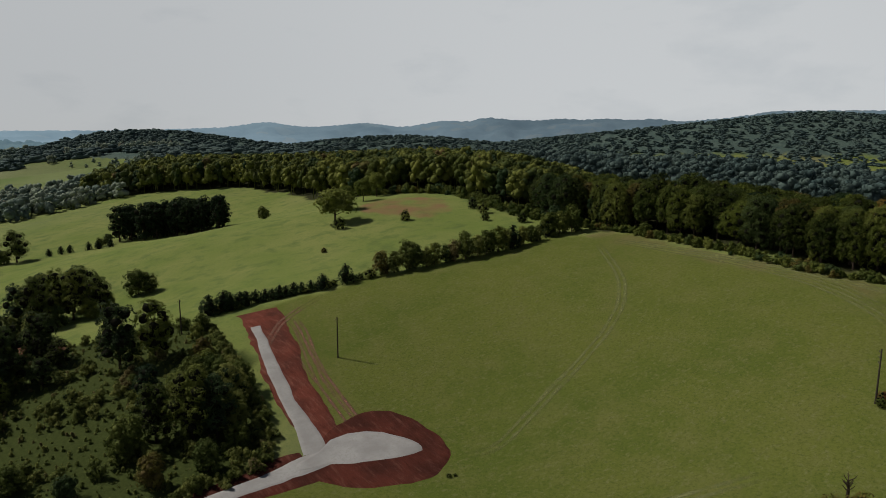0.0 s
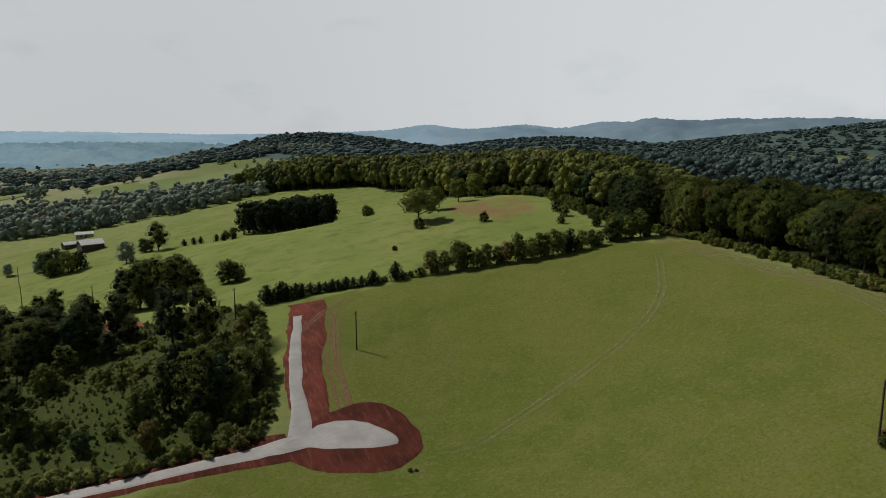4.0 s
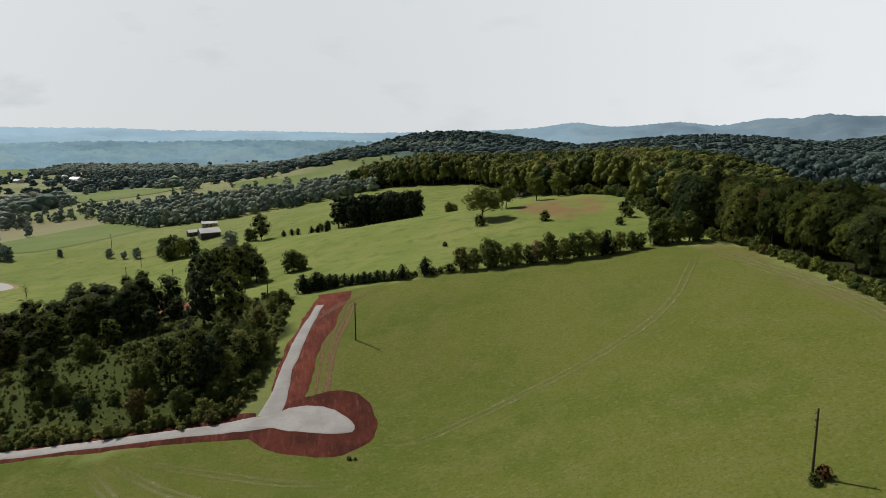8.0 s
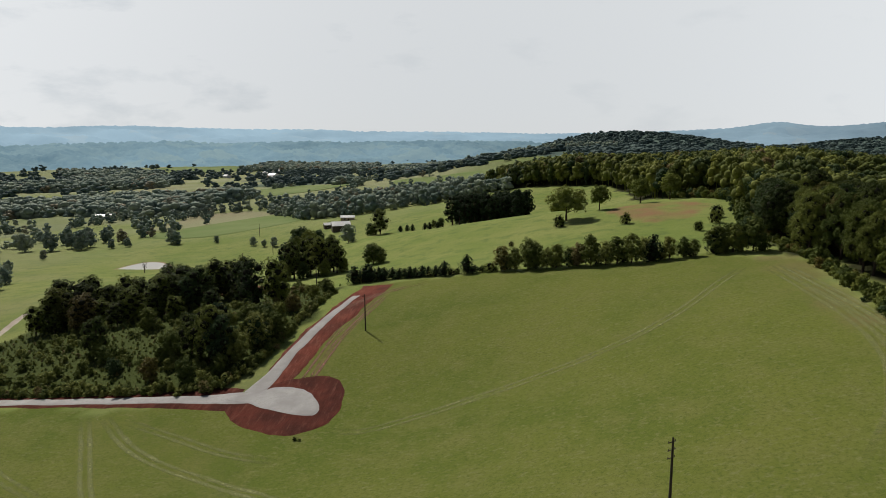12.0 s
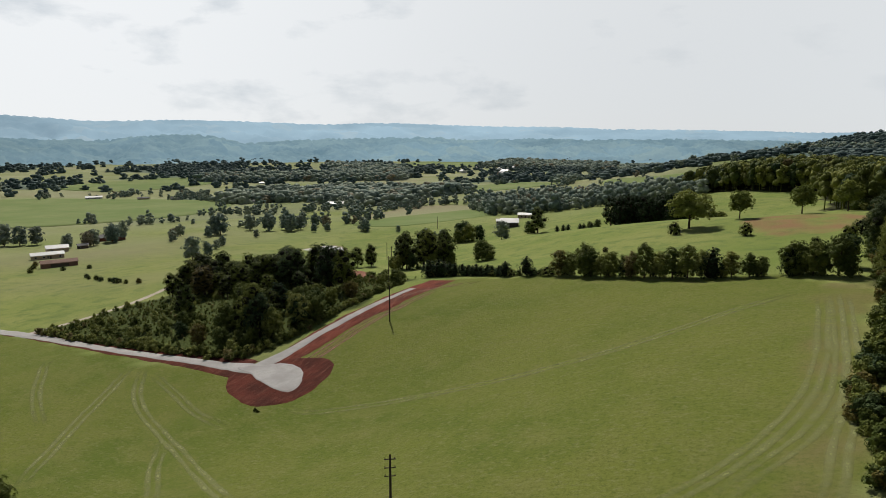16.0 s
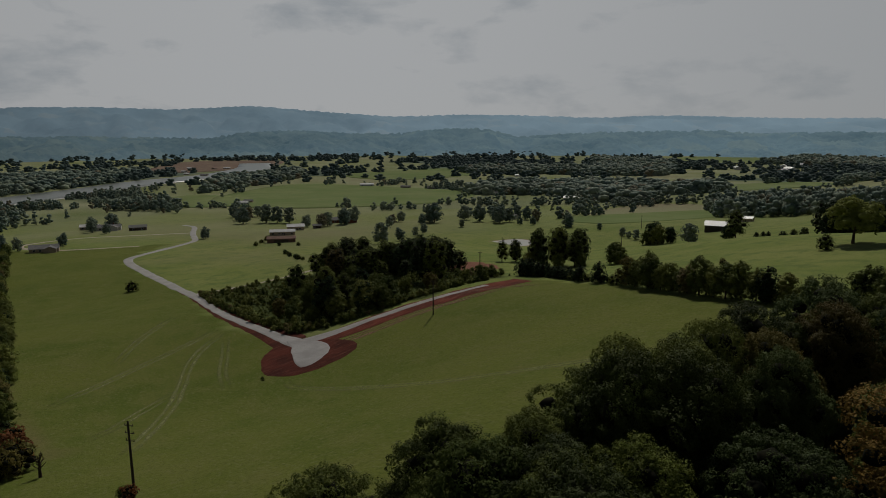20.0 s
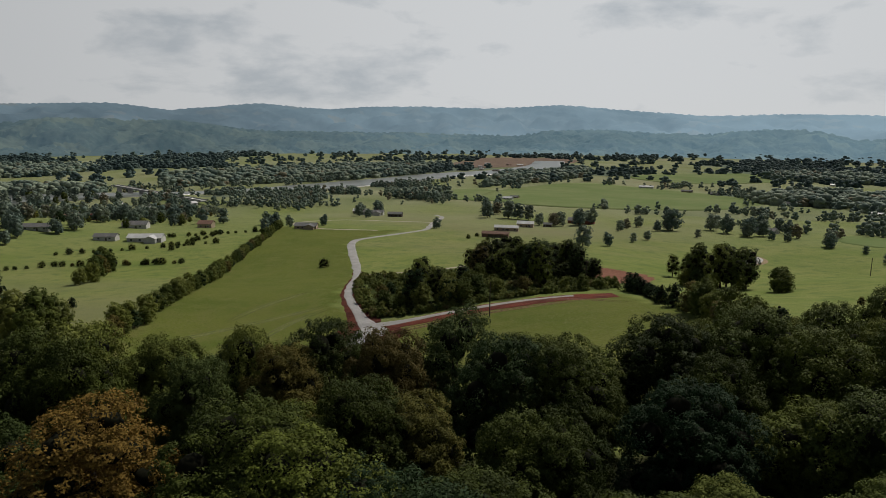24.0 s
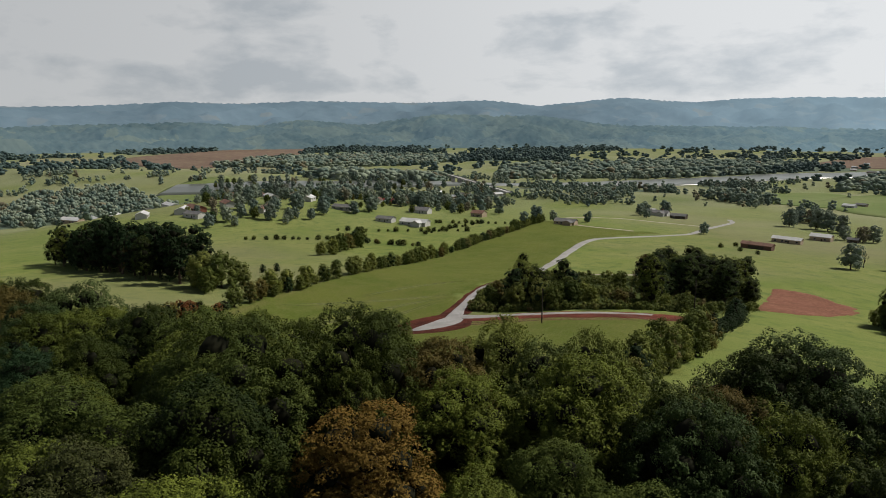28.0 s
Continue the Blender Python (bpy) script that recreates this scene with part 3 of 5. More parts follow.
def broad_lobes(r, height, radius, low=0.3, count=13, lump=1.0):
    """Lobes of a broad crown: a full dome of billows."""
    lobes = [(0, 0, height * (low + 0.36), radius * (0.62 if lump == 1.0 else 0.5), 1.05)]
    for k in range(count):
        a = k * 2.4 + r.uniform(-0.4, 0.4)
        t = (k + 0.5) / count
        h = low + 0.10 + (0.80 - low) * t
        ring = radius * 0.66 * math.sqrt(max(0.05, 1 - (1.9 * (t - 0.42)) ** 2 * 0.8)) * r.uniform(0.8, 1.12)
        lobes.append((ring * math.cos(a), ring * math.sin(a), height * h, radius * lump * r.uniform(0.30, 0.46), r.uniform(0.8, 1.05)))
    lobes.append((r.uniform(-0.2, 0.2) * radius, r.uniform(-0.2, 0.2) * radius, height * 0.86, radius * 0.36, 0.9))
    return lobes


def cone_lobes(r, height, radius, count=9):
    out = []
    for k in range(count):
        t = k / (count - 1)
        a = r.uniform(0, 6.28)
        rad = radius * (1 - 0.80 * t ** 1.9) * r.uniform(0.85, 1.1)
        out.append((0.18 * rad * math.cos(a), 0.18 * rad * math.sin(a), height * (0.14 + 0.74 * t), rad, 0.9))
    return out


def tube(points, radii, sides=6):
    """A tapered limb along a line of points."""
    p = np.array(points, float)
    d = np.gradient(p, axis=0)
    d /= np.linalg.norm(d, axis=1)[:, None] + 1e-9
    ref = np.where(np.abs(d[:, 2:3]) > 0.9, [[1.0, 0, 0]], [[0, 0, 1.0]])
    a = np.cross(d, ref)
    a /= np.linalg.norm(a, axis=1)[:, None]
    b = np.cross(d, a)
    th = np.arange(sides) * 2 * np.pi / sides
    rad = np.array(radii)[:, None, None]
    v = p[:, None] + rad * (np.cos(th)[None, :, None] * a[:, None] + np.sin(th)[None, :, None] * b[:, None])
    i = np.arange(len(p) - 1)[:, None] * sides + np.arange(sides)[None]
    j = np.arange(len(p) - 1)[:, None] * sides + (np.arange(sides)[None] + 1) % sides
    return v.reshape(-1, 3), np.stack([i, j, j + sides, i + sides], -1).reshape(-1, 4)


def timber(r, lobes, height, thick):
    """The trunk, flared at the foot, and limbs to the larger lobes."""
    top = height * 0.72
    zs = np.array([-0.4, 0.3, 1.2, top * 0.45, top * 0.75, top])
    lean = r.uniform(-0.3, 0.3, 2)
    pts = [(lean[0] * (z / top) ** 2, lean[1] * (z / top) ** 2, z) for z in zs]
    out = [tube(pts, thick * np.array([1.5, 1.15, 1.0, 0.75, 0.45, 0.15]), 7)]
    for k in np.argsort([-l[3] for l in lobes])[1:7]:
        x, y, z = lobes[k][:3]
        z0 = max(1.5, min(top * 0.8, z - 0.55 * math.hypot(x, y) - 0.8))
        mid = (0.5 * x, 0.5 * y, z0 + 0.42 * (z - z0))
        out.append(tube([(0, 0, z0), mid, (x, y, z)], thick * np.array([0.5, 0.34, 0.12]), 5))
    return join(out)


def tree_thing(name, seed, height, radius, leaf, leaves, size, low=0.3, form="broad", thick=None, core=0.6, clump=18, tuft=0.5, lobe_count=13, lump=1.0, inner=None, **tags):
    """One tree as a thing of a trunk and a crown, kept out of the way as the pattern for copies."""
    r = np.random.RandomState(seed)
    lobes = broad_lobes(r, height, radius, low, lobe_count, lump) if form == "broad" else cone_lobes(r, height, radius)
    e = tagged(new(name), **tags)
    v, f = timber(r, lobes, height, thick or 0.022 * height)
    hang("trunk", data("trunk", v, f, BARK, True), e)
    cloud = leaf_cloud(r, lobes, leaves // clump, size, clump, tuft)
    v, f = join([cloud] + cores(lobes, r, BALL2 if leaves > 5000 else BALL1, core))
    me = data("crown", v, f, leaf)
    me.materials.append(inner or CROWN_SHADE)
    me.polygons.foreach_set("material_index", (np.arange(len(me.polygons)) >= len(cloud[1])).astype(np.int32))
    hang("crown", me, e)
    return e


def plant(pattern, x, y, turn, scale=1.0, label="", sink=0.1, wide=1.0):
    m = pose(x, y, gz(x, y) - sink, 0, 0, turn)
    t = copy_thing(pattern, m)
    t.matrix_basis = m @ Matrix.Diagonal((scale * wide, scale * wide, scale, 1))
    if label:
        t["label"] = label
    return t


def drop(pattern):
    """Take a pattern away once its copies stand."""
    for o in (*pattern.children_recursive, pattern):
        bpy.data.objects.remove(o)


def scattered(r, ring, gap, limit=100000):
    """Points about gap apart inside an outline, jittered."""
    xs, ys = [p[0] for p in ring], [p[1] for p in ring]
    out, row = [], 0
    y = min(ys)
    while y < max(ys):
        n = max(1, int((max(xs) - min(xs)) / gap))
        px = min(xs) + (np.arange(n) + 0.5 * (row % 2) + r.uniform(-0.48, 0.48, n)) * gap
        py = y + r.uniform(-0.48, 0.48, n) * gap
        ok = inside(px, py, ring)
        out.append(np.stack([px[ok], py[ok]], 1))
        y += gap * 0.87
        row += 1
    return np.concatenate(out)[:limit]


def mass_template(seed, height, radius, leaves, size, count=6, low=0.3, shape=BALL1, core=0.9, clump=1, tuft=0.9):
    r = np.random.RandomState(seed)
    lobes = broad_lobes(r, height, radius, low, count)
    cloud = leaf_cloud(r, lobes, leaves // clump, size, clump, tuft)
    return (*join([cloud] + cores(lobes, r, shape, core) + [tube([(0, 0, -0.5), (0, 0, height * 0.6)], [0.3, 0.12], 4)]), len(cloud[1]))


def mass(name, pts, templates, mat, inner, r, lo=0.8, hi=1.25, sink=0.2, low=1.0, smooth=False, heights=None, **tags):
    """Many trees as one object: copies of a few forms, turned and scaled."""
    if not len(pts):
        return None
    z = ground_z(pts[:, 0], pts[:, 1])
    vs, fs, k, within, own = [], {}, 0, [], []
    kind_of = r.randint(0, len(templates), len(pts))
    turn, size = r.uniform(0, 2 * np.pi, len(pts)), r.uniform(lo, hi, len(pts))
    for t, (tv, tfs, leaves) in enumerate(templates):
        s = np.nonzero(kind_of == t)[0]
        if not len(s):
            continue
        c, n, q = np.cos(turn[s])[:, None], np.sin(turn[s])[:, None], size[s][:, None]
        x = (tv[None, :, 0] * c - tv[None, :, 1] * n) * q + pts[s, 0][:, None]
        y = (tv[None, :, 0] * n + tv[None, :, 1] * c) * q + pts[s, 1][:, None]
        rise = low * q * r.uniform(0.85, 1.15, (len(s), 1)) if heights is None else heights[s][:, None]
        zz = tv[None, :, 2] * rise + (z[s] - sink)[:, None]
        vs.append(np.stack([x, y, zz], -1).reshape(-1, 3))
        own.append(np.repeat(r.rand(len(s)), len(tv)))
        off = k + np.arange(len(s)) * len(tv)
        for f in tfs:
            fs.setdefault(f.shape[1], []).append((f[None] + off[:, None, None]).reshape(-1, f.shape[1]))
            if f.shape[1] == 3:
                within.append(np.tile(np.arange(len(f)) >= leaves, len(s)))
        k += len(s) * len(tv)
    me = data(name, np.concatenate(vs), [fs[3] and np.concatenate(fs[3]), np.concatenate(fs[4])], mat, smooth)
    me.attributes.new("tree", "FLOAT", "POINT").data.foreach_set("value", np.concatenate(own).astype(np.float32))
    me.materials.append(inner)
    index = np.ones(len(me.polygons), np.int32)
    inside_leaf = np.concatenate(within)
    index[:len(inside_leaf)] = inside_leaf
    me.polygons.foreach_set("material_index", index)
    return tagged(new(name, me), kind="stuff", **tags)


# the east wood: trees beside the hayfield and under the flight stand singly, the rest is one mass
rng = np.random.RandomState(11)
OAKS = [tree_thing("wood_tree", 20 + k, 14.5 + 1.2 * (k % 3), (5.2, 6.6, 5.6, 6.0, 4.8)[k], (BROADLEAF, BROADLEAF, BROADLEAF, BROADLEAF, EDGELEAF)[k], 80000, 0.13, 0.16, clump=60, tuft=0.48, core=0.44, lobe_count=20, lump=0.88, category="tree", group="trees of the east wood",
                   label=("dense dark green broadleaf tree in the wood", "dense dark green broadleaf tree in the wood", "broad dark oak in the closed wood", "broad dark oak in the closed wood", "lighter green broadleaf tree in the wood")[k]) for k in range(5)]
EDGES = [tree_thing("wood_edge_tree", 40 + k, 11.5 + 1.2 * k, 4.4, (EDGELEAF, BROADLEAF, EDGELEAF)[k], 36000, 0.13, 0.06, clump=48, tuft=0.44, core=0.44, lobe_count=18, lump=0.85, category="tree", group="trees of the east wood",
                    label="leafy broadleaf tree at the edge of the wood") for k in range(3)]
GOLD_SPOTS = [(138.5, 7.5, 15.0), (130, -68, 14.5)]
wood_pts = scattered(rng, EAST_WOOD, 8.0)
wood_pts = wood_pts[np.all([np.hypot(wood_pts[:, 0] - x, wood_pts[:, 1] - y) > 7.0 for x, y, _ in GOLD_SPOTS], axis=0)]
CREST = np.array([(-110, 31), (-92, 34.2), (-76, 35), (-55, 35.2), (-40, 35), (-25, 36), (-5, 38.5), (3, 38), (12, 35.5), (25, 35.5), (45, 37), (80, 39), (120, 43), (160, 45.5), (200, 45), (260, 42), (350, 38), (450, 33)])


def canopy(x, y):
    """The level of the closed canopy, which falls away behind the crest, and so the height of each tree."""
    behind = np.maximum(0, x - 142 - 0.4 * np.maximum(0, y - 80))
    return np.clip(np.interp(y, CREST[:, 0], CREST[:, 1]) - 0.12 * behind - ground_z(x, y), 7.5, 20.5)


near = (wood_pts[:, 0] < 176) & (wood_pts[:, 1] < 66)
tall = canopy(wood_pts[:, 0], wood_pts[:, 1]) * rng.uniform(0.84, 1.08, len(wood_pts))
for (x, y), h in zip(wood_pts[near], tall[near]):
    on_edge = x < 114 + max(0, 0.12 * y + 4) and y < 30
    k = rng.randint(3) if on_edge else rng.randint(5)
    full = 11.5 + 1.2 * k if on_edge else 14.5 + 1.2 * (k % 3)
    k_tall = h / full
    plant((EDGES if on_edge else OAKS)[k], x + (1.0 if on_edge else 0), y, rng.uniform(0, 360), k_tall, wide=rng.uniform(0.78, 1.1) / k_tall ** 0.5)
print("single wood trees", int(near.sum()), "mass", int((~near).sum()))
MASS_NEAR = [mass_template(60 + k, 16.5, 6.0, 640, 0.55, 9, 0.22, core=0.92, clump=4, tuft=0.5) for k in range(5)]
MASS_FAR = [mass_template(70 + k, 15, 6.2, 130, 1.3, 5, 0.15, core=0.94) for k in range(4)]
far_side = ~near & (wood_pts[:, 1] >= 330)
for which, forms, full, words in ((~near & ~far_side, MASS_NEAR, 16.5, "dense broadleaf wood over the hill with some yellowing crowns"), (far_side, MASS_FAR, 15.0, "broadleaf wood along the far pasture")):
    mass("wood_canopy", wood_pts[which], forms, CANOPYLEAF, CANOPYCORE, rng, 0.8, 1.2, smooth=True, heights=tall[which] / full, label=words, category="woodland")
# the south-west corner of the wood, down to the rim bushes
for k, (x, y, h) in enumerate([(104.5, -99, 11.5), (107, -96, 13), (109, -89, 13.5), (113, -92, 13), (111, -82, 13),
                               (115, -85, 14), (110, -76, 13.5), (114, -76, 14.5), (110, -68, 14),
                               (113, -66, 14.5), (110.5, -60, 14.5), (112, -52, 14.5)]):
    plant(OAKS[k % len(OAKS)], x, y, rng.uniform(0, 360), h / 15.5, wide=0.95)
for p in OAKS + EDGES:
    drop(p)

# ---- utility poles ----
def utility_pole(x, y, height=10.0, arms=1, turn=0):
    e = stand("utility_pole", x, y, turn, label="slim dark weathered wooden utility pole standing in grass", category="utility pole", group="utility poles")
    v, f = tube([(0, 0, -0.6), (0, 0, height * 0.5), (0, 0, height)], [0.19, 0.16, 0.12], 10)
    hang("post", data("post", v, f, POLE_WOOD, True), e)
    for k in range(arms):
        bm = bmesh.new()
        bmesh.ops.create_cube(bm, size=1, matrix=Matrix.Translation((0, 0.15, height - 0.6 - 1.0 * k)) @ Matrix.Diagonal((1.3, 0.08, 0.09, 1)))
        part("crossarm", bm, POLE_WOOD, e)
        for s in (-0.55, 0.55):
            bm = bmesh.new()
            bmesh.ops.create_cone(bm, segments=8, radius1=0.05, radius2=0.035, depth=0.2, cap_ends=True, matrix=Matrix.Translation((s, 0.15, height - 0.44 - 1.0 * k)))
            part("insulator", bm, POLE_WOOD, e)
    return e


for x, y, h, arms in ((0, 0, 10.0, 1), (56, -94.5, 10.0, 3), (-24.5, 41, 9.5, 1), (-67, 115, 10.0, 1), (-97, 161, 10.0, 1), (-112, 250, 10.0, 0), (-150, 330, 10.0, 0)):
    utility_pole(x, y, h, arms, 35)

# ---- thicket, hedge and pasture trees ----
tree_kw = dict(category="tree")
TALL = [tree_thing("thicket_tree", 100 + k, 15.5, 5.0, (BROADLEAF, EDGELEAF, BROADLEAF)[k], 9000, 0.26, 0.06, group="trees of the thicket", label="tall dark broadleaf tree crowded in the thicket", **tree_kw) for k in range(3)]
SMALL = [tree_thing("small_tree", 110 + k, 8.0, 3.6, (EDGELEAF, BRUSHLEAF, EDGELEAF)[k], 4400, 0.27, 0.0, core=0.7, inner=CANOPYCORE, group="small trees", label="bushy green small tree with foliage to the ground", **tree_kw) for k in range(3)]
HEDGE = [tree_thing("hedgerow_tree", 120 + k, 8.0, 2.8, (EDGELEAF, EDGELEAF, BRUSHLEAF)[k], 3600, 0.26, 0.02, core=0.7, inner=CANOPYCORE, group="trees of the hedgerow", label="scrubby hedgerow tree between field and pasture", **tree_kw) for k in range(3)]
CEDARS = [tree_thing("cedar", 130 + k, 6.0, 1.9, CEDAR, 3000, 0.20, form="cone", group="cedars", label="dark green rounded cedar with foliage to the ground", category="cedar") for k in range(2)]
PASTURE = [tree_thing("pasture_tree", 140 + k, 13.0, 5.6, BRIGHT, 9000, 0.30, 0.24, core=0.6, inner=BRIGHT, group="pasture trees", label="spreading light green tree standing alone in pasture", **tree_kw) for k in range(2)]
PINES = [tree_thing("grove_tree", 150 + k, 19.0, 5.0, CEDAR, 2600, 0.6, 0.04, clump=14, tuft=0.8, group="trees of the dark grove", label="tall dark tree in a dense pasture grove", **tree_kw) for k in range(3)]
BUSH = [tree_thing("bush", 160 + k, 4.0, 2.5, EDGELEAF, 2000, 0.24, 0.0, group="bushes", label="rounded dark green bush in grass", category="bush") for k in range(2)]
FAR_TREE = [tree_thing("farm_tree", 170 + k, 12.0, 5.0, FARLEAF, 1500, 0.62, 0.02, clump=12, tuft=0.8, core=0.8, inner=FARCORE, group="trees of the farms", label="rounded dark green farm tree in pasture", **tree_kw) for k in range(3)]


def grow(kinds, full, spots, spread_by=0.0, label="", wide=1.0):
    """Plant trees: x, y and height of each."""
    for x, y, h in spots:
        k = rng.randint(len(kinds))
        plant(kinds[k], x + rng.uniform(-1, 1) * spread_by, y + rng.uniform(-1, 1) * spread_by, rng.uniform(0, 360), h / full, label, wide=wide)


# the tall stand in the thicket
STAND = [(-121, 25), (-104, 27), (-73, 28), (-54, 31), (-46, 42), (-47, 57), (-56, 62), (-78, 66), (-100, 62), (-118, 48)]
for x, y in scattered(rng, STAND, 7.0):
    plant(TALL[rng.randint(3)], x, y, rng.uniform(0, 360), rng.uniform(0.42, 0.98), wide=rng.uniform(1.0, 1.35))
grow(TALL, 15.5, [(-38, -12, 15), (-34, -14, 12.5), (-44, -9, 12), (-37, -6, 11), (-42, 4, 10), (-74, -3, 11.5), (-42, 30, 16), (-34, 29, 15)])
grow(SMALL, 8.0, [(-32, -21, 5.5), (-30, -12, 8), (-29, 0, 8), (-28, 6, 7.5), (-33, 4, 8.5), (-60, -17, 4.5), (-68, -10, 5), (-27, -4, 9), (-24, -1, 7), (-42, 8, 6), (-70, 18, 7), (-48, -22, 6), (-40, -24, 6),
                   (-27, 12, 6), (-26, 20, 5.5), (-22, 33, 4.5), (-21, 38, 5)], 1.0)
grow(SMALL, 8.0, [(-50, -10, 8), (-72, -4, 6)], 1.0, "bright yellow-green young tree in the thicket")

# the hedgerow along the top of the hayfield
grow(CEDARS, 6.0, [(-14, 51, 7.0), (-10, 50.5, 7.2), (-7.5, 50, 6.0), (-5, 49.5, 5.6), (-3, 49.2, 5.0), (-0.5, 49, 4.6), (2, 48, 4.2), (4, 47.6, 4.0), (6, 47, 4.6), (8, 46.3, 4.0), (10, 45.5, 4.4), (12, 44.6, 4.0), (14.5, 43.6, 4.0), (18, 42.5, 5.6)], 0.4, wide=1.15)
grow(BUSH, 4.0, [(-12, 50, 2.2), (-6, 49, 2.0), (0.5, 48, 1.8), (5, 46.6, 1.8), (9, 45.2, 1.9), (13, 43.8, 1.8), (20, 42.3, 2.2), (27, 40.5, 2.4), (33, 39, 2.8)], 0.4, wide=1.3)
grow(HEDGE, 8.0, [(36, 38.4, 8), (40, 36.9, 7), (44, 35.9, 9.4), (47, 34.4, 8), (50, 33.4, 6.4), (53, 32.4, 7.4), (56, 30.9, 6), (59, 29.9, 7), (63, 29.4, 9.4), (67, 27.9, 7), (70, 26.9, 8.2), (74, 25.9, 8.8),
                   (77, 25.4, 7), (84, 24.4, 6.6), (88, 24.4, 6), (91, 24.4, 5)], 0.5)
grow(CEDARS, 6.0, [(25, 40.9, 7.0), (79.5, 24.9, 8.8), (97, 25.9, 7.5)], 0.2)
grow(SMALL, 8.0, [(98, 26.4, 8.2), (102, 24.4, 8.0), (107, 23.4, 9.6), (113, -3, 5.0), (101, 29.4, 6), (110, 35.4, 8)], 0.3)
grow(BUSH, 4.0, [(16, 43.5, 1.8), (22, 42.4, 1.8), (30, 40.4, 2.0), (38, 38.4, 2.5), (46, 35.8, 2.8), (52, 33.8, 2.5), (58, 31, 2.7), (65, 29.4, 2.5), (72, 27, 2.7), (82, 25.4, 2.4), (90, 24.8, 2.2)], 0.4)

# the pasture above the hedge
grow(PASTURE, 13.0, [(64, 120, 14.5)], wide=1.4)
grow(PASTURE, 13.0, [(81, 141, 11), (104, 164, 12), (122, 180, 13)], wide=1.05)
grow(BUSH, 4.0, [(60, 109, 4.6), (85, 97, 4.2), (104.5, 67.5, 3.2), (40, 84, 2.0), (114, 80, 4.5), (118, 92, 4.5), (110, 52, 4)], wide=0.9)
GROVE = [(2, 256), (14, 240), (30, 226), (46, 214), (54, 212), (60, 226), (58, 250), (44, 266), (16, 276)]
for x, y in scattered(rng, GROVE, 7.6):
    plant(PINES[rng.randint(3)], x, y, rng.uniform(0, 360), rng.uniform(0.8, 1.08))
grow(SMALL, 8.0, [(-2, 252, 6), (-6, 250, 5), (66, 206, 7), (70, 212, 6)])
# trees below the pasture: a stand of tall slim trunks, a round tree beside it
grow(TALL, 15.5, [(-56, 106, 15.5), (-51, 101, 17), (-46, 108, 17.5), (-41, 103, 17), (-36, 109, 16), (-49, 113, 16.5), (-39, 114, 15.5), (-33, 103, 13)], wide=0.95)
grow(SMALL, 8.0, [(-58, 102, 6), (-53, 97, 6.5), (-46, 98, 7), (-37, 98, 6.5), (-31, 104, 6)], 0.6)
grow(SMALL, 8.0, [(-19, 112, 8.8), (-16, 110, 7)], wide=1.2)
grow(TALL, 15.5, [(-84, 112, 10), (-79, 116, 11), (-81, 119, 9)], wide=1.0)
grow(TALL, 15.5, [(-43, 262, 17)], wide=1.1)
grow(SMALL, 8.0, [(-52, 268, 8), (-48, 266, 7), (-103, 268, 12), (-95, 262, 14), (-88, 256, 12), (-84, 262, 10), (-98, 256, 9)], 1.5)
grow(CEDARS, 6.0, [(-29, 258, 4.6), (-24, 254, 5.0), (-20, 252, 5), (-12, 248, 5), (-8, 244, 5.2), (-3, 240, 5)], 0.4)
print("objects so far", len(bpy.data.objects))



# leafless trees in the pasture
def bare_tree(x, y, height, seed):
    r = np.random.RandomState(seed)
    e = stand("bare_tree", x, y, label="thin leafless dead tree standing in pasture", category="tree", group="dead trees")
    top = height * 0.62
    v, f = tube([(0, 0, -0.4), (0.1, 0, top * 0.5), (0.0, 0.15, top)], [0.28, 0.2, 0.12], 7)
    hang("trunk", data("trunk", v, f, BARK, True), e)
    for k in range(11):
        a, z0 = k * 2.4 + r.uniform(-0.3, 0.3), top * (0.35 + 0.065 * k)
        out, up = height * r.uniform(0.14, 0.26), height * r.uniform(0.16, 0.34)
        tip = (math.cos(a) * out, math.sin(a) * out, min(height, z0 + up))
        pieces = [tube([(0, 0, z0), (tip[0] * 0.55, tip[1] * 0.55, z0 + up * 0.42), tip], [0.10, 0.06, 0.02], 5)]
        for s in (-0.75, 0.75):
            b = a + s
            mid = (tip[0] * 0.55, tip[1] * 0.55, z0 + up * 0.42)
            pieces.append(tube([mid, (mid[0] + math.cos(b) * out * 0.5, mid[1] + math.sin(b) * out * 0.5, mid[2] + up * 0.4)], [0.05, 0.015], 4))
        v, f = join(pieces)
        hang("limb", data("limb", v, f, BARK, True), e)


for k, (x, y, h) in enumerate([(-226, 141, 11), (-176, 206, 8), (-152, 190, 7), (30, -101, 4.6)]):
    bare_tree(x, y, h, 300 + k)

# the fence row down the south side of the hayfield
row = [(-7, -104), (-21, -102), (-36, -99.5), (-53, -97.5), (-73, -95), (-102, -91), (-134, -87.5), (-185, -82.5), (-238, -76), (-276, -70), (-336, -62), (-372, -56)]
line = smooth_line([(x, y, 0) for x, y in row], 5.2)
for x, y, _ in line:
    if rng.rand() < 0.93:
        plant((HEDGE + SMALL)[rng.randint(6)], x + rng.uniform(-1.2, 1.2), y + 1.5 + rng.uniform(-0.8, 0.8), rng.uniform(0, 360), rng.uniform(0.5, 1.05), "leafy tree in the long fence row", wide=1.05)
grow(SMALL, 8.0, [(-29, -102, 9), (-37, -100, 8)], 0.5, "leafy tree in the long fence row")
RUSTY = tree_thing("bush", 180, 4.2, 2.6, RUST, 1100, 0.34, 0.02, category="bush", group="turning bushes", label="rust-red turning bush in long grass")
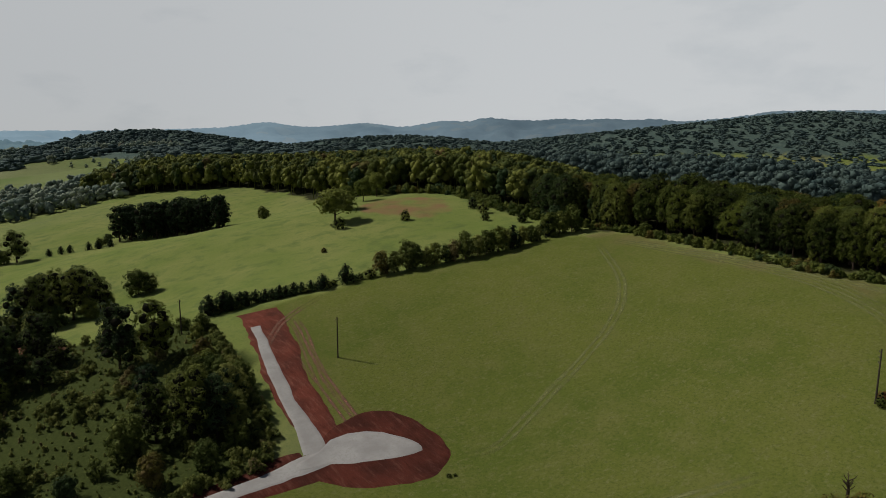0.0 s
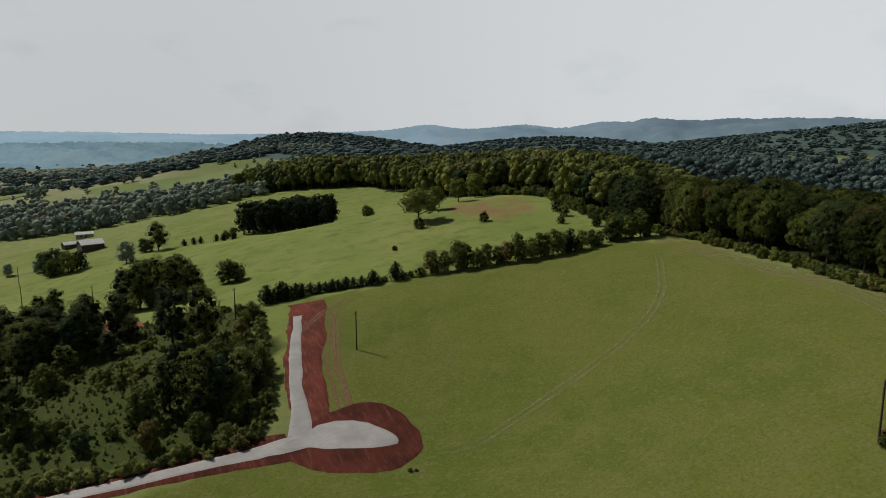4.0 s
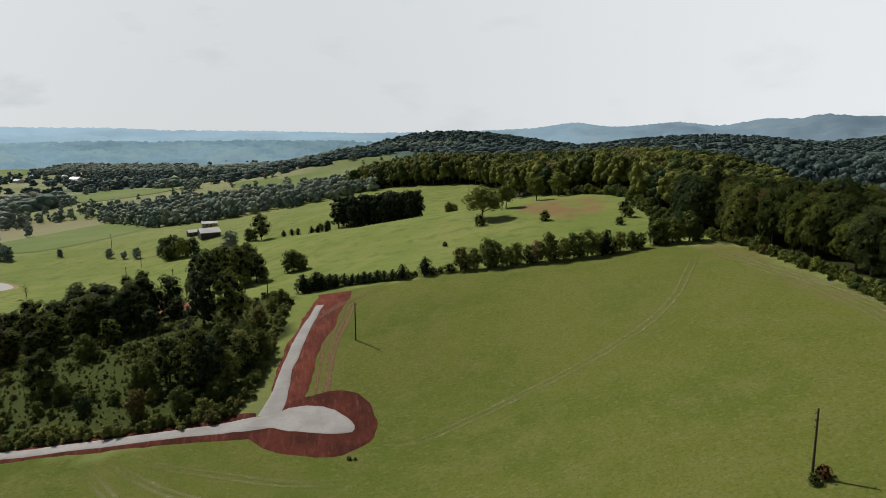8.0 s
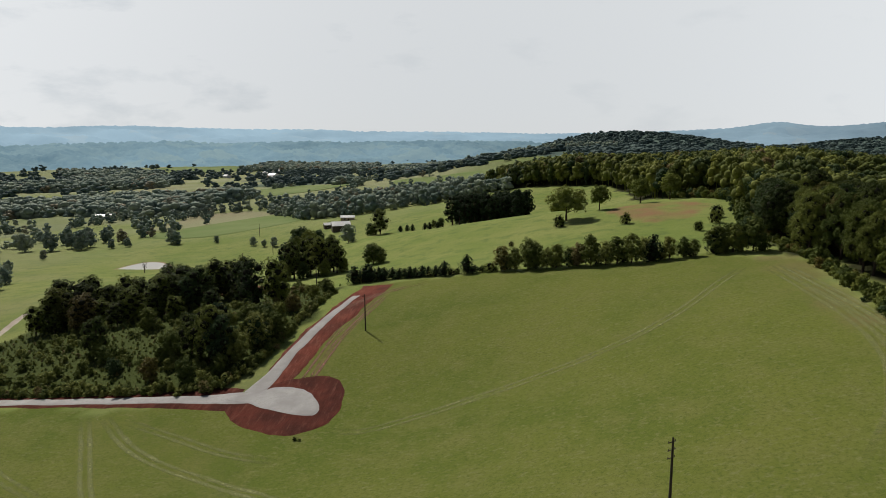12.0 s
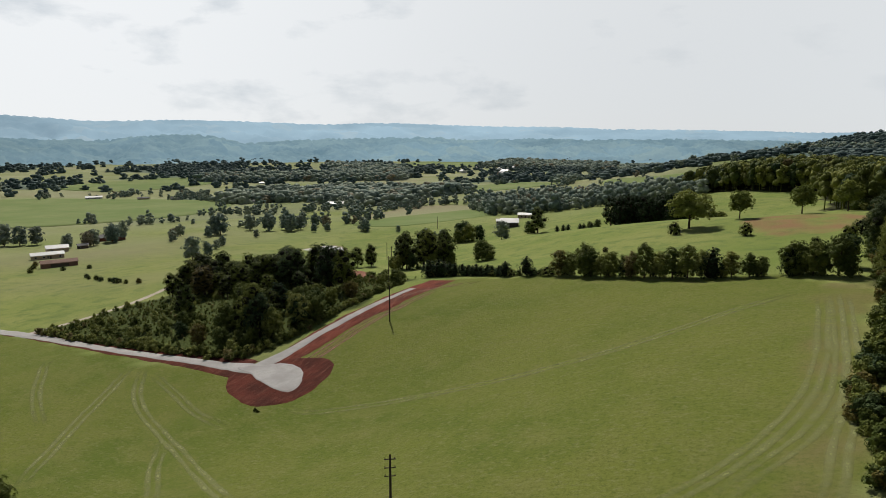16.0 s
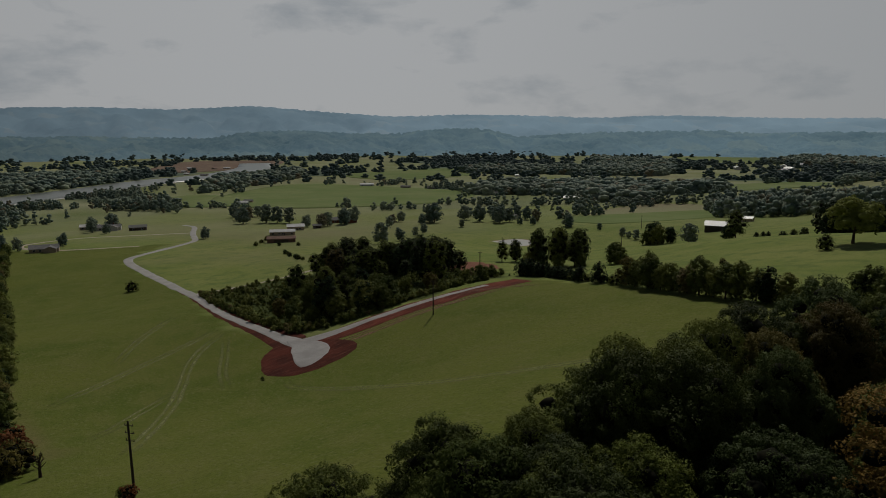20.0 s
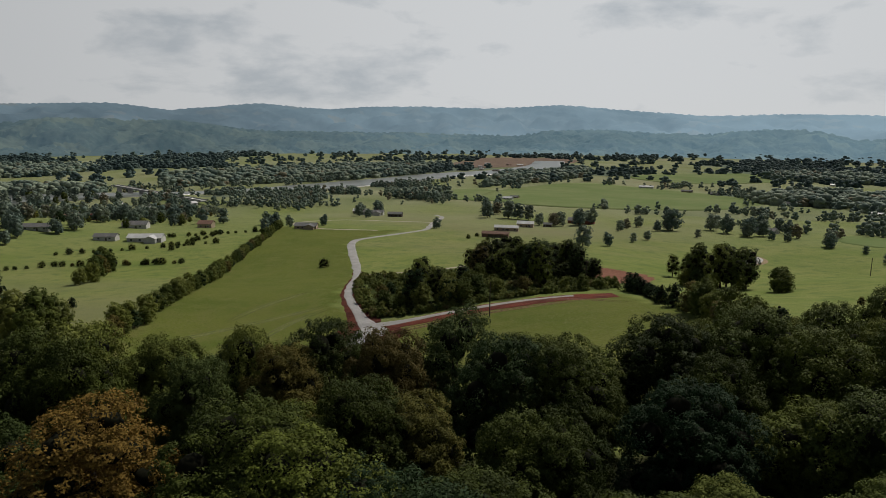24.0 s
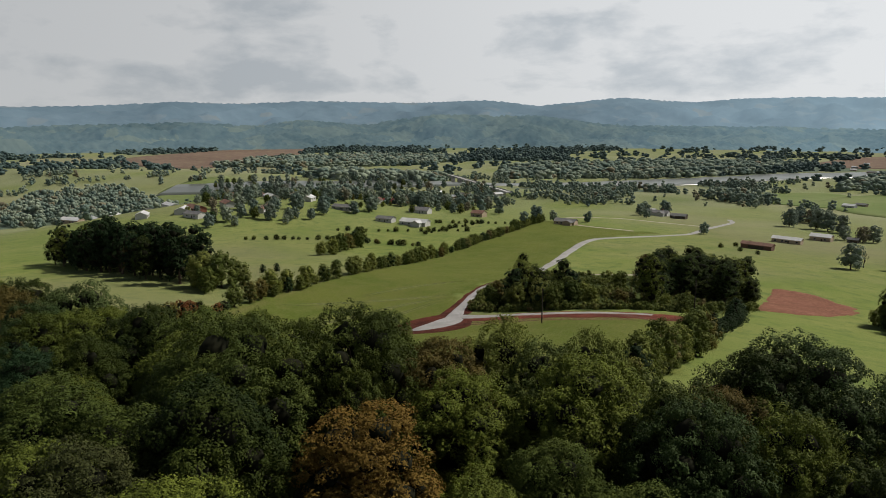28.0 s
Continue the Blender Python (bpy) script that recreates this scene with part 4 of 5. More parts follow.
grow([RUSTY], 4.2, [(57, -95.2, 1.9), (18, -103, 5.0), (14, -104, 4.4), (4, -101, 3.0)])
drop(RUSTY)
grow(BUSH, 4.0, [(-4.5, -49.4, 0.8), (-3.4, -49.8, 0.6), (55.4, -95.6, 1.5), (-167, -34, 4.4), (23, -103, 4.6), (26, -105, 3.8), (9, -104, 3.8), (-1, -102, 3)])
# gold and yellow crowns in the wood
GOLDEN = tree_thing("tree", 181, 15.5, 4.6, GOLD, 36000, 0.13, 0.2, clump=50, tuft=0.46, core=0.44, lobe_count=20, lump=0.88, group="turning trees", label="golden turning tree among green wood", **tree_kw)
grow([GOLDEN], 15.5, GOLD_SPOTS, wide=1.2)
drop(GOLDEN)

# groves and field trees to the south-west
SW_GROVE = [(-20, -136), (-30, -160), (-46, -196), (-70, -246), (-110, -250), (-80, -190), (-50, -150), (-42, -132)]
for x, y in scattered(rng, SW_GROVE, 8.5):
    plant((TALL + PINES)[rng.randint(6)], x, y, rng.uniform(0, 360), rng.uniform(0.85, 1.2), "large dark tree in the grove below the wood")
grow(SMALL, 8.0, [(-24, -126, 13), (-28, -122, 13.5), (-36, -118, 9), (-20, -120, 9)], 1.5)
grow(CEDARS, 6.0, [(-66, -128, 4.4), (-72, -125, 4.4)])
grow(SMALL, 8.0, [(-146, -141, 7.4), (-156, -139, 9), (-168, -141, 11), (-180, -140, 10), (-192, -139, 10), (-206, -146, 9), (-218, -150, 10)], 2.0, "scrubby tree in a field clump")
for a, b, n in (((-186, -214), (-214, -172), 9), ((-214, -172), (-212, -104), 16), ((-250, -180), (-290, -90), 14), ((-318, -130), (-352, -62), 12), ((-262, -120), (-330, -100), 9)):
    for k in range(n):
        f = (k + rng.uniform(-0.3, 0.3)) / n
        plant(BUSH[rng.randint(2)], a[0] + (b[0] - a[0]) * f, a[1] + (b[1] - a[1]) * f + rng.uniform(-1, 1), rng.uniform(0, 360), rng.uniform(0.4, 1.0), "low bush in a field boundary")

# low shrubs and weeds along the slope below the sheds
grow(BUSH, 4.0, [(-216, 63.5, 2.2), (-208, 61, 1.8), (-200, 58.5, 2.4), (-194, 57, 2.2), (-187, 55, 2.0), (-181, 53.5, 2.6), (-176, 52.4, 2.4), (-170, 52.3, 2.0), (-163, 52.6, 2.4), (-290, 84, 2.8), (-262, 84, 2.6), (-276, 74, 3.0), (-252, 92, 2.4), (-305, 96, 3.0)], 0.8)
# farm trees round the pond and the houses
grow(FAR_TREE, 12.0, [(-214, 131, 14), (-224, 155, 8.8), (-264, 208, 7), (-322, 252, 9), (-344, 236, 9), (-358, 255, 10), (-326, 269, 18), (-278, 260, 6.6), (-305, 307, 15), (-283, 312, 15), (-308, 343, 10), (-298, 320, 13), (-287, 326, 13), (-260, 313, 7.3), (-252, 318, 7.3),
                      (-220, 327, 11.9), (-214, 322, 10), (-180, 316, 5.5), (-142, 293, 6.4), (-130, 284, 5.0), (-310, 362, 13), (-322, 350, 14), (-290, 352, 12), (-270, 345, 11)], 1.0)
grow(FAR_TREE, 12.0, [(-357, 71, 9), (-459, 168, 18), (-450, 176, 16), (-467, 150, 16), (-440, 184, 15), (-386, 173, 11), (-381, 208, 14), (-390, 214, 15), (-396, 228, 15), (-380, 190, 13), (-376, 182, 12),
                      (-328, 221, 9), (-329, 266, 15), (-251, 189, 6.9), (-328, 306, 14), (-282, 309, 12), (-122, 280, 7), (-106, 276, 7), (-60, 240, 12)], 1.0)
grow(FAR_TREE, 12.0, [(-500, 160, 12), (-510, 175, 13), (-520, 168, 11), (-530, 182, 14), (-548, 176, 14), (-560, 190, 13), (-536, 196, 12), (-495, 24, 12), (-520, 46, 14), (-512, 30, 12), (-470, 30, 9), (-385, -46, 9), (-370, -60, 12), (-392, -20, 9), (-402, -64, 11), (-354, -66, 10),
                      (-420, -100, 13), (-440, -140, 14), (-455, -160, 13), (-430, -180, 14), (-408, -196, 12), (-450, -196, 13), (-300, -215, 12), (-320, -200, 10), (-340, -230, 14)], 2.0)
# the village trees
VILLAGE = [(-713, -614), (-752, -481), (-815, -327), (-688, -186), (-561, -111), (-387, -128), (-342, -177), (-278, -209), (-212, -232), (-187, -266)]
for x, y in scattered(rng, VILLAGE, 19):
    if lumpy(np.array(x), np.array(y), 60, 33) > -0.55:
        plant((FAR_TREE + FAR_TREE + SMALL)[rng.randint(9)], x, y, rng.uniform(0, 360), rng.uniform(0.5, 1.15), "leafy dark tree among village houses")
print("objects so far", len(bpy.data.objects))
for p in TALL + SMALL + HEDGE + CEDARS + PASTURE + PINES + BUSH + FAR_TREE:
    drop(p)

# undergrowth: brush in the thicket, weeds along its rim, saplings under the wood's edge
BRUSH = [mass_template(200 + k, 2.3, 1.6, 330, 0.28, 4, 0.02, core=0.62) for k in range(4)]
WEEDS = [mass_template(210 + k, 0.9, 0.7, 40, 0.22, 0, 0.0, core=0.7) for k in range(3)]
spots = scattered(rng, THICKET, 3.4)
open_ground = lumpy(spots[:, 0], spots[:, 1], 26, 31) > 0.1
spots = spots[(rng.rand(len(spots)) < 0.65) & ~open_ground]
mass("thicket_brush", spots, BRUSH, BRUSHLEAF, CANOPYCORE, rng, 0.4, 1.4, smooth=True, label="tangled green brush and briars filling the thicket", category="brush")
mass("thicket_weeds", scattered(rng, THICKET, 2.2), WEEDS, BRUSHLEAF, BRUSHLEAF, rng, 0.4, 1.3, label="tall pale weeds between the brush", category="weeds")
front = smooth_line([(-124, -19, 0), (-100, -24, 0), (-80, -27.2, 0), (-66, -28.6, 0), (-50, -28.8, 0), (-38, -28, 0), (-29, -26, 0), (-25, -14, 0), (-22, 4, 0), (-19.5, 22, 0), (-18, 38, 0)], 1.3)[:, :2]
front = np.concatenate([front + rng.normal(0, 0.8, front.shape) for k in range(2)])
mass("thicket_rim", front, BRUSH, BRUSHLEAF, CANOPYCORE, rng, 0.45, 1.1, label="dense low bushes along the lane's edge", category="brush")
rim_line = smooth_line([(104, -94, 0), (103.5, -60, 0), (106.5, -46, 0), (110, -29, 0), (113, -8, 0), (115.5, 8, 0), (115.5, 26, 0)], 1.6)[:, :2]
rim_line = np.concatenate([rim_line + rng.normal(0, 0.9, rim_line.shape) for k in range(2)])
mass("wood_rim", rim_line, BRUSH, EDGELEAF, CANOPYCORE, rng, 0.5, 1.3, label="leafy saplings along the wood's edge", category="brush")
rim_line = smooth_line([(118, 34, 0), (118, 48, 0), (124, 80, 0), (133, 112, 0), (139, 135, 0), (136, 160, 0), (125, 195, 0)], 1.8)[:, :2]
mass("wood_rim", rim_line + rng.normal(0, 1.2, rim_line.shape), BRUSH, EDGELEAF, CANOPYCORE, rng, 0.8, 2.2, label="leafy saplings between pasture and wood", category="brush")

# ---- far woods, fields and water ----
FARWOODS = [
    [(-205, 507), (-139, 432), (-88, 410), (-45, 380), (-7, 378), (30, 402), (60, 425), (40, 470), (0, 480), (-48, 470), (-139, 600), (-137, 640), (-190, 640), (-244, 620)],
    [(-289, 1700), (-118, 1650), (53, 1750), (160, 1900), (20, 2300), (-200, 2200), (-350, 2100)],
    [(-553, 692), (-471, 678), (-406, 692), (-364, 770), (-314, 838), (-420, 1000), (-560, 980), (-660, 950), (-720, 900)],
    [(-288, 1128), (-204, 1001), (-261, 1200), (-340, 1240)],
    [(-813, 1976), (-604, 1950), (-312, 1784), (-420, 2300), (-900, 2500)],
    [(-1027, 1419), (-836, 1318), (-819, 1485), (-1000, 1800), (-1400, 1900)],
    [(-1120, -260), (-1170, -90), (-1250, 90), (-1400, 270), (-1750, 420), (-1700, 150), (-1560, -100), (-1400, -290)],
    [(-790, -500), (-770, -360), (-880, -300), (-1080, -340), (-1150, -480), (-900, -540)],
    [(-1030, 320), (-1146, 501), (-1280, 660), (-1480, 760), (-1330, 470)],
    [(-697, 587), (-565, 677), (-420, 622), (-300, 586), (-420, 760), (-540, 860), (-663, 880), (-800, 800)],
    [(-404, -675), (-393, -507), (-391, -430), (-460, -470), (-640, -720), (-560, -800)],
    [(-751, 93), (-685, 129), (-725, 186), (-783, 204)],
    [(-1130, 1000), (-900, 1150), (-700, 1230), (-760, 1420), (-1050, 1350), (-1250, 1180)],
    [(-1500, -500), (-1350, -700), (-1250, -1000), (-1500, -1100), (-1800, -800), (-1750, -500)],
    [(-620, -330), (-560, -280), (-520, -330), (-600, -420), (-680, -420)],
]
FARWOODS.append([(-140, 640), (-60, 605), (0, 570), (60, 565), (90, 590), (85, 470), (20, 470), (-48, 470), (-120, 560)])
FARTREES = [mass_template(230 + k, 13, 6.2, 120, 0.95, 5, 0.0, core=0.95) for k in range(4)]
BLOBS = [mass_template(240 + k, 15, 11.0, 60, 1.5, 4, -0.1, core=1.0) for k in range(4)]
RIVER = [(-640, -640, 40, 40), (-690, -480, 46, 46), (-735, -360, 50, 50), (-830, -250, 60, 60), (-960, -120, 62, 58), (-1090, 30, 62, 56), (-1240, 200, 55, 50), (-1350, 330, 55, 55), (-1460, 520, 50, 50), (-1650, 700, 50, 50), (-1900, 820, 50, 50)]
river_line = smooth_line(RIVER, 30)
OPEN = [[(-1734, 431), (-2150, 700), (-2000, 960), (-1700, 760), (-1620, 520)], [(-1536, -1500), (-2100, -1500), (-2400, -1300), (-1665, -1040), (-1220, -1000), (-1281, -1280)],
        [(-640, 250), (-900, 290), (-1100, 540), (-900, 640), (-700, 660), (-560, 470)], *SKY_FIELDS, [(-760, 150), (-900, 180), (-1000, 300), (-840, 320), (-700, 240)],
        [(-1050, 760), (-1270, 760), (-1290, 1100), (-1060, 1000)], [(-460, -330), (-560, -480), (-760, -620), (-620, -640), (-430, -440)], [(-454, 1000), (-360, 1200), (-200, 950), (-190, 850), (-320, 830)],
        [(-1190, 2150), (-1040, 2400), (-830, 2044), (-950, 1850)], [(-283, 401), (-210, 540), (-150, 446), (-205, 350)]]
FARM = [(-330, -170), (210, -170), (210, 420), (-120, 420), (-330, 330), (-650, 330), (-620, -10), (-420, -110)]


def clear_of_fields(px, py):
    gap = np.min(np.hypot(px[:, None] - river_line[None, :, 0], py[:, None] - river_line[None, :, 1]) - river_line[None, :, 2] - 8, axis=1)
    ok = (gap > 0) & ~inside(px, py, FARM)
    for ring in OPEN:
        ok &= ~inside(px, py, ring)
    return ok


for ring in FARWOODS:
    gap = 10.5 if max(abs(x) + abs(y) for x, y in ring) < 1500 else 18.0
    spots = scattered(rng, ring, gap)
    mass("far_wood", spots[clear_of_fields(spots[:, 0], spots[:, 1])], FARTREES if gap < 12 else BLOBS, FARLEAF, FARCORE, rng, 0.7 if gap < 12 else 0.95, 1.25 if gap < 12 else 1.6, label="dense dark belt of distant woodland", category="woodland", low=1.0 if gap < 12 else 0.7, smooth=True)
# trees over the far farms: along the hedges, over whole wooded fields, and here and there alone
r_far = np.random.RandomState(5)


def far_spread(count, lo, hi, share):
    ang, dist = r_far.uniform(radians(-14), radians(152), count), np.sqrt(lo * lo + (hi * hi - lo * lo) * r_far.rand(count))
    px, py = -np.sin(ang) * dist, np.cos(ang) * dist
    which, edge = country_at(px, py)
    hedge = (edge < 9) & (lumpy(px, py, 150, 61) > 0.05)
    ok = hedge | (CELL_WOOD[which] & (lumpy(px, py, 120, 62) > -0.75)) | (lumpy(px, py, 60, 63) > 1.25) | (r_far.rand(count) < share)
    ok &= clear_of_fields(px, py)
    return np.stack([px, py], 1)[ok]


near_spots, far_spots = far_spread(17000, 430, 1250, 0.015), far_spread(13000, 1250, 2700, 0.05)
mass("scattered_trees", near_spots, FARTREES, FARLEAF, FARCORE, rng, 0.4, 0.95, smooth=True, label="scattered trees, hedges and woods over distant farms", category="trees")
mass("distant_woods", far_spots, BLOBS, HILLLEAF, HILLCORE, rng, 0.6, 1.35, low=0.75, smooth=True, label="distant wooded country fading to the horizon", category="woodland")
print("far trees", len(near_spots), len(far_spots))
# the forested hills beyond the pasture
ang, dist = r_far.uniform(radians(-78), radians(10), 11000), 560 + 2100 * r_far.rand(11000) ** 0.75
px, py = -np.sin(ang) * dist, np.cos(ang) * dist
zz = ground_z(px, py)
ok = (((zz > -24) & (dist > 820)) | ((zz > 14) & (px > 140))) & ~inside(px, py, EAST_WOOD) & ~inside(px, py, BACK_WOOD) & clear_of_fields(px, py)
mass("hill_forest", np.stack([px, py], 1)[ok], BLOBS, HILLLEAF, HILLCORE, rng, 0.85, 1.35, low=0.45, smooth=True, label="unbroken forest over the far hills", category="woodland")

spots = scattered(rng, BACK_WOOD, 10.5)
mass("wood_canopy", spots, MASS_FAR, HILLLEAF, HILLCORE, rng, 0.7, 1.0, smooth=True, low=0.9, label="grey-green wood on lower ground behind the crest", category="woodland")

FIELD_GREEN = two_tone("far_meadow", (0.120, 0.164, 0.054), (0.161, 0.192, 0.076), 90, 14, (0.130, 0.156, 0.054), 0.95, 0)
FIELD_TAN = two_tone("ploughed_field", (0.175, 0.122, 0.094), (0.140, 0.098, 0.076), 120, 20, (0.24, 0.20, 0.12), 0.95, 0)
for k, ring in enumerate(OPEN):
    patch("field", ring, FIELD_TAN if k < 2 else FIELD_GREEN, 0.6 if k not in (3, 4, 10) else 0.3, rings=12, step=25, rag=3, seed=30 + k, label="bare tan ploughed field beyond the river" if k < 2 else "open light green meadow among far woods", category="field", kind="structure")


def water_material():
    m, n, l, s = shader("river_water", 0.28)
    s.inputs["Base Color"].default_value = (0.115, 0.125, 0.105, 1)
    s.inputs["Specular IOR Level"].default_value = 0.35
    relief(n, l, s, grain(n, l, place(n, l), 1.6, 3), 0.25, 0.1)
    return m


WATER = water_material()
POND_WATER = two_tone("silty_pond_water", (0.34, 0.325, 0.29), (0.29, 0.28, 0.25), 12, 2.0, (0.31, 0.30, 0.27), 0.3, 0.05, 0.02)
ribbon("river", RIVER, WATER, 1.2, step=20, across=4, rag=3.0, seed=40, label="wide slow grey-green river across the valley", category="river", kind="structure")
pond_mud = two_tone("pond_bank", (0.30, 0.22, 0.14), (0.22, 0.17, 0.10), 8, 1.0, None, 0.95, 0.4, 0.1)
POND = [(-198, 210), (-203, 222), (-197, 243), (-184, 244), (-172, 228), (-184, 215)]


def pond():
    """A level sheet of water in a low bank."""
    o = smooth_line([(*p, 0) for p in POND], 3.0, True)[:, :2]
    mid = o.mean(0)
    o = mid + (o - mid) * 0.92
    level = float(np.percentile([gz(*p) for p in o], 62)) + 0.1
    k = len(o)
    e = tagged(new("pond"), "small pale farm pond with a bare bank in pasture", "pond", kind="structure")
    v = np.concatenate([np.column_stack([o, np.full(k, level)]), [[*mid, level]]])
    a = np.arange(k)
    hang("water", data("water", v, np.stack([np.full(k, k), a, (a + 1) % k], 1), POND_WATER), e, "pale silty still water")
    rows = []
    for f, dz in ((0.97, -0.2), (1.03, 0.12), (1.08, 0.2), (1.25, None)):
        p = mid + (o - mid) * f
        z = ground_z(p[:, 0], p[:, 1]) - 0.5 if dz is None else np.full(k, level + dz)
        rows.append(np.column_stack([p, z]))
    i = np.arange(3)[:, None] * k + a[None]
    j = np.arange(3)[:, None] * k + (a[None] + 1) % k
    hang("bank", data("bank", np.concatenate(rows), np.stack([i, i + k, j + k, j], -1).reshape(-1, 4), pond_mud, True), e)


pond()

# ---- buildings ----
WHITE_METAL = two_tone("white_metal_roof", (0.56, 0.56, 0.55), (0.46, 0.46, 0.455), 4, 0.6, (0.5, 0.48, 0.45), 0.45, 0.1, 0.02)
GREY_ROOF = two_tone("grey_shingles", (0.17, 0.165, 0.16), (0.12, 0.12, 0.12), 4, 0.4, None, 0.9, 0.3, 0.03)
RED_ROOF = two_tone("red_metal_roof", (0.26, 0.045, 0.04), (0.20, 0.035, 0.03), 4, 0.5, None, 0.5, 0.1, 0.02)
RUST_ROOF = two_tone("rusted_metal_roof", (0.20, 0.11, 0.08), (0.14, 0.08, 0.06), 3, 0.5, None, 0.8, 0.2, 0.02)
WHITE_WALL = two_tone("white_siding", (0.50, 0.49, 0.47), (0.43, 0.42, 0.41), 3, 0.3, None, 0.8, 0.1, 0.02)
BRICK_WALL = two_tone("red_brick_wall", (0.24, 0.09, 0.06), (0.18, 0.07, 0.05), 3, 0.3, None, 0.9, 0.2, 0.02)
DARK_WALL = two_tone("dark_boards", (0.09, 0.07, 0.055), (0.06, 0.05, 0.04), 3, 0.3, None, 0.9, 0.2, 0.02)
TAN_WALL = two_tone("tan_siding", (0.38, 0.30, 0.22), (0.32, 0.25, 0.18), 3, 0.3, None, 0.9, 0.1, 0.02)
glass_mat, _, _, glass_s = shader("window_glass", 0.08)
glass_s.inputs["Base Color"].default_value = (0.03, 0.035, 0.04, 1)


def slab(lx, ly, lz, x=0, y=0, z=0):
    bm = bmesh.new()
    bmesh.ops.create_cube(bm, size=1, matrix=Matrix.Translation((x, y, z)) @ Matrix.Diagonal((lx, ly, lz, 1)))
    return bm


def gable_walls(L, W, H, rise):
    bm = bmesh.new()
    ring = [(-L / 2, -W / 2), (L / 2, -W / 2), (L / 2, W / 2), (-L / 2, W / 2)]
    lo = [bm.verts.new((x, y, -1.2)) for x, y in ring]
    hi = [bm.verts.new((x, y, H)) for x, y in ring]
    peak = [bm.verts.new((-L / 2, 0, H + rise)), bm.verts.new((L / 2, 0, H + rise))]
    for k in range(4):
        bm.faces.new((lo[k], lo[(k + 1) % 4], hi[(k + 1) % 4], hi[k]))
    bm.faces.new((hi[3], hi[0], peak[0]))
    bm.faces.new((hi[1], hi[2], peak[1]))
    return bm


def gable_roof(L, W, H, rise, over=0.5, thick=0.18):
    """Two slopes with thickness and eaves."""
    bm = bmesh.new()
    k = rise / (W / 2)
    y1, z1 = W / 2 + over, H - over * k
    for x in (-L / 2 - over, L / 2 + over):
        for y, z in ((-y1, z1), (0, H + rise), (y1, z1), (y1, z1 + thick), (0, H + rise + thick), (-y1, z1 + thick)):
            bm.verts.new((x, y, z + 0.03))
    v = list(bm.verts)
    for a in range(6):
        b = (a + 1) % 6
        bm.faces.new((v[a], v[b], v[b + 6], v[a + 6]))
    bm.faces.new(v[:6][::-1])
    bm.faces.new(v[6:])
    return bm


def house(x, y, turn, L, W, H, wall, roof, label, name="house", rise=None, windows=3, open_front=False, chimney=False, wing=0):
    rise = rise or W * 0.22
    e = stand(name, x, y, turn, label=label, category=name.replace("_", " "), group="farm buildings")
    part("wall", gable_walls(L, W, H, rise), wall, e)
    r = part("roof", gable_roof(L, W, H, rise), roof, e)
    if chimney:
        part("chimney", slab(0.9, 0.9, 2.0, L * 0.2, 0.6, H + rise + 0.2), BRICK_WALL, r)
    for side in (-1, 1):
        if open_front and side < 0:
            # the wall is uncut: a dark panel paints the shade inside
            part("doorway", slab(L * 0.5, 0.12, H * 0.8, 0, -W / 2 - 0.03, H * 0.4), DARK_WALL, e, "dark panel for the shade inside an open barn doorway")
            continue
        part("door", slab(1.0, 0.12, 2.05, L * 0.08, side * (W / 2 + 0.03), 1.05), DARK_WALL, e)
        for k in range(windows):
            px = -L / 2 + L * (k + 0.5) / windows
            if abs(px - L * 0.08) < 1.4:
                px -= 2.2
            w_ob = part("window", slab(1.5, 0.10, 1.3, px, side * (W / 2 + 0.02), 1.6), WHITE_WALL, e)
            part("pane", slab(1.25, 0.06, 1.05, px, side * (W / 2 + 0.07), 1.6), glass_mat, w_ob)
    if wing:
        wb = gable_walls(wing, W * 0.8, H, rise * 0.8)
        bmesh.ops.transform(wb, matrix=pose(L * 0.22, -W * 0.55, 0, 0, 0, 90), verts=wb.verts)
        part("wing_wall", wb, wall, e)
        wr = gable_roof(wing, W * 0.8, H, rise * 0.8)
        bmesh.ops.transform(wr, matrix=pose(L * 0.22, -W * 0.55, 0.05, 0, 0, 90), verts=wr.verts)
        part("wing_roof", wr, roof, e)
    return e


white_long, red_shed = "long low white-roofed metal farm shed in pasture", "long red-brown open farm shed in pasture"
house(-337, 124, 62, 19, 6.5, 3.0, TAN_WALL, WHITE_METAL, white_long, "shed", windows=4)
house(-370, 153, 62, 14, 8, 3.4, TAN_WALL, WHITE_METAL, white_long, "shed", windows=2)
house(-285, 97, 62, 19, 6, 3.0, RUST_ROOF, RUST_ROOF, red_shed, "shed", open_front=True)
house(-371, 174, 62, 7, 5, 2.6, DARK_WALL, GREY_ROOF, "small dark garden shed by the farm", "shed", windows=1)
house(-404, 222, 55, 24, 10, 3.0, BRICK_WALL, GREY_ROOF, "long dark brick ranch house among trees", chimney=True, wing=8)
house(-82, 314, 20, 13, 11, 4.0, DARK_WALL, WHITE_METAL, "dark open barn with a broad pale metal roof", "barn", open_front=True)
house(-90, 372, 10, 11, 6, 2.8, TAN_WALL, WHITE_METAL, "small pale-roofed barn beside trees", "barn", windows=1)
house(-95, 333, 25, 9, 6, 2.8, DARK_WALL, WHITE_METAL, "low lean-to with a pale metal roof by the barn", "shed", windows=1)
house(-506, 40, 70, 20, 9, 3.2, WHITE_WALL, GREY_ROOF, "grey-roofed farmhouse with a gabled wing", chimney=True, wing=10)
house(-482, 58, 70, 14, 8, 3.0, DARK_WALL, GREY_ROOF, "dark garage with a grey roof", "garage", windows=2)
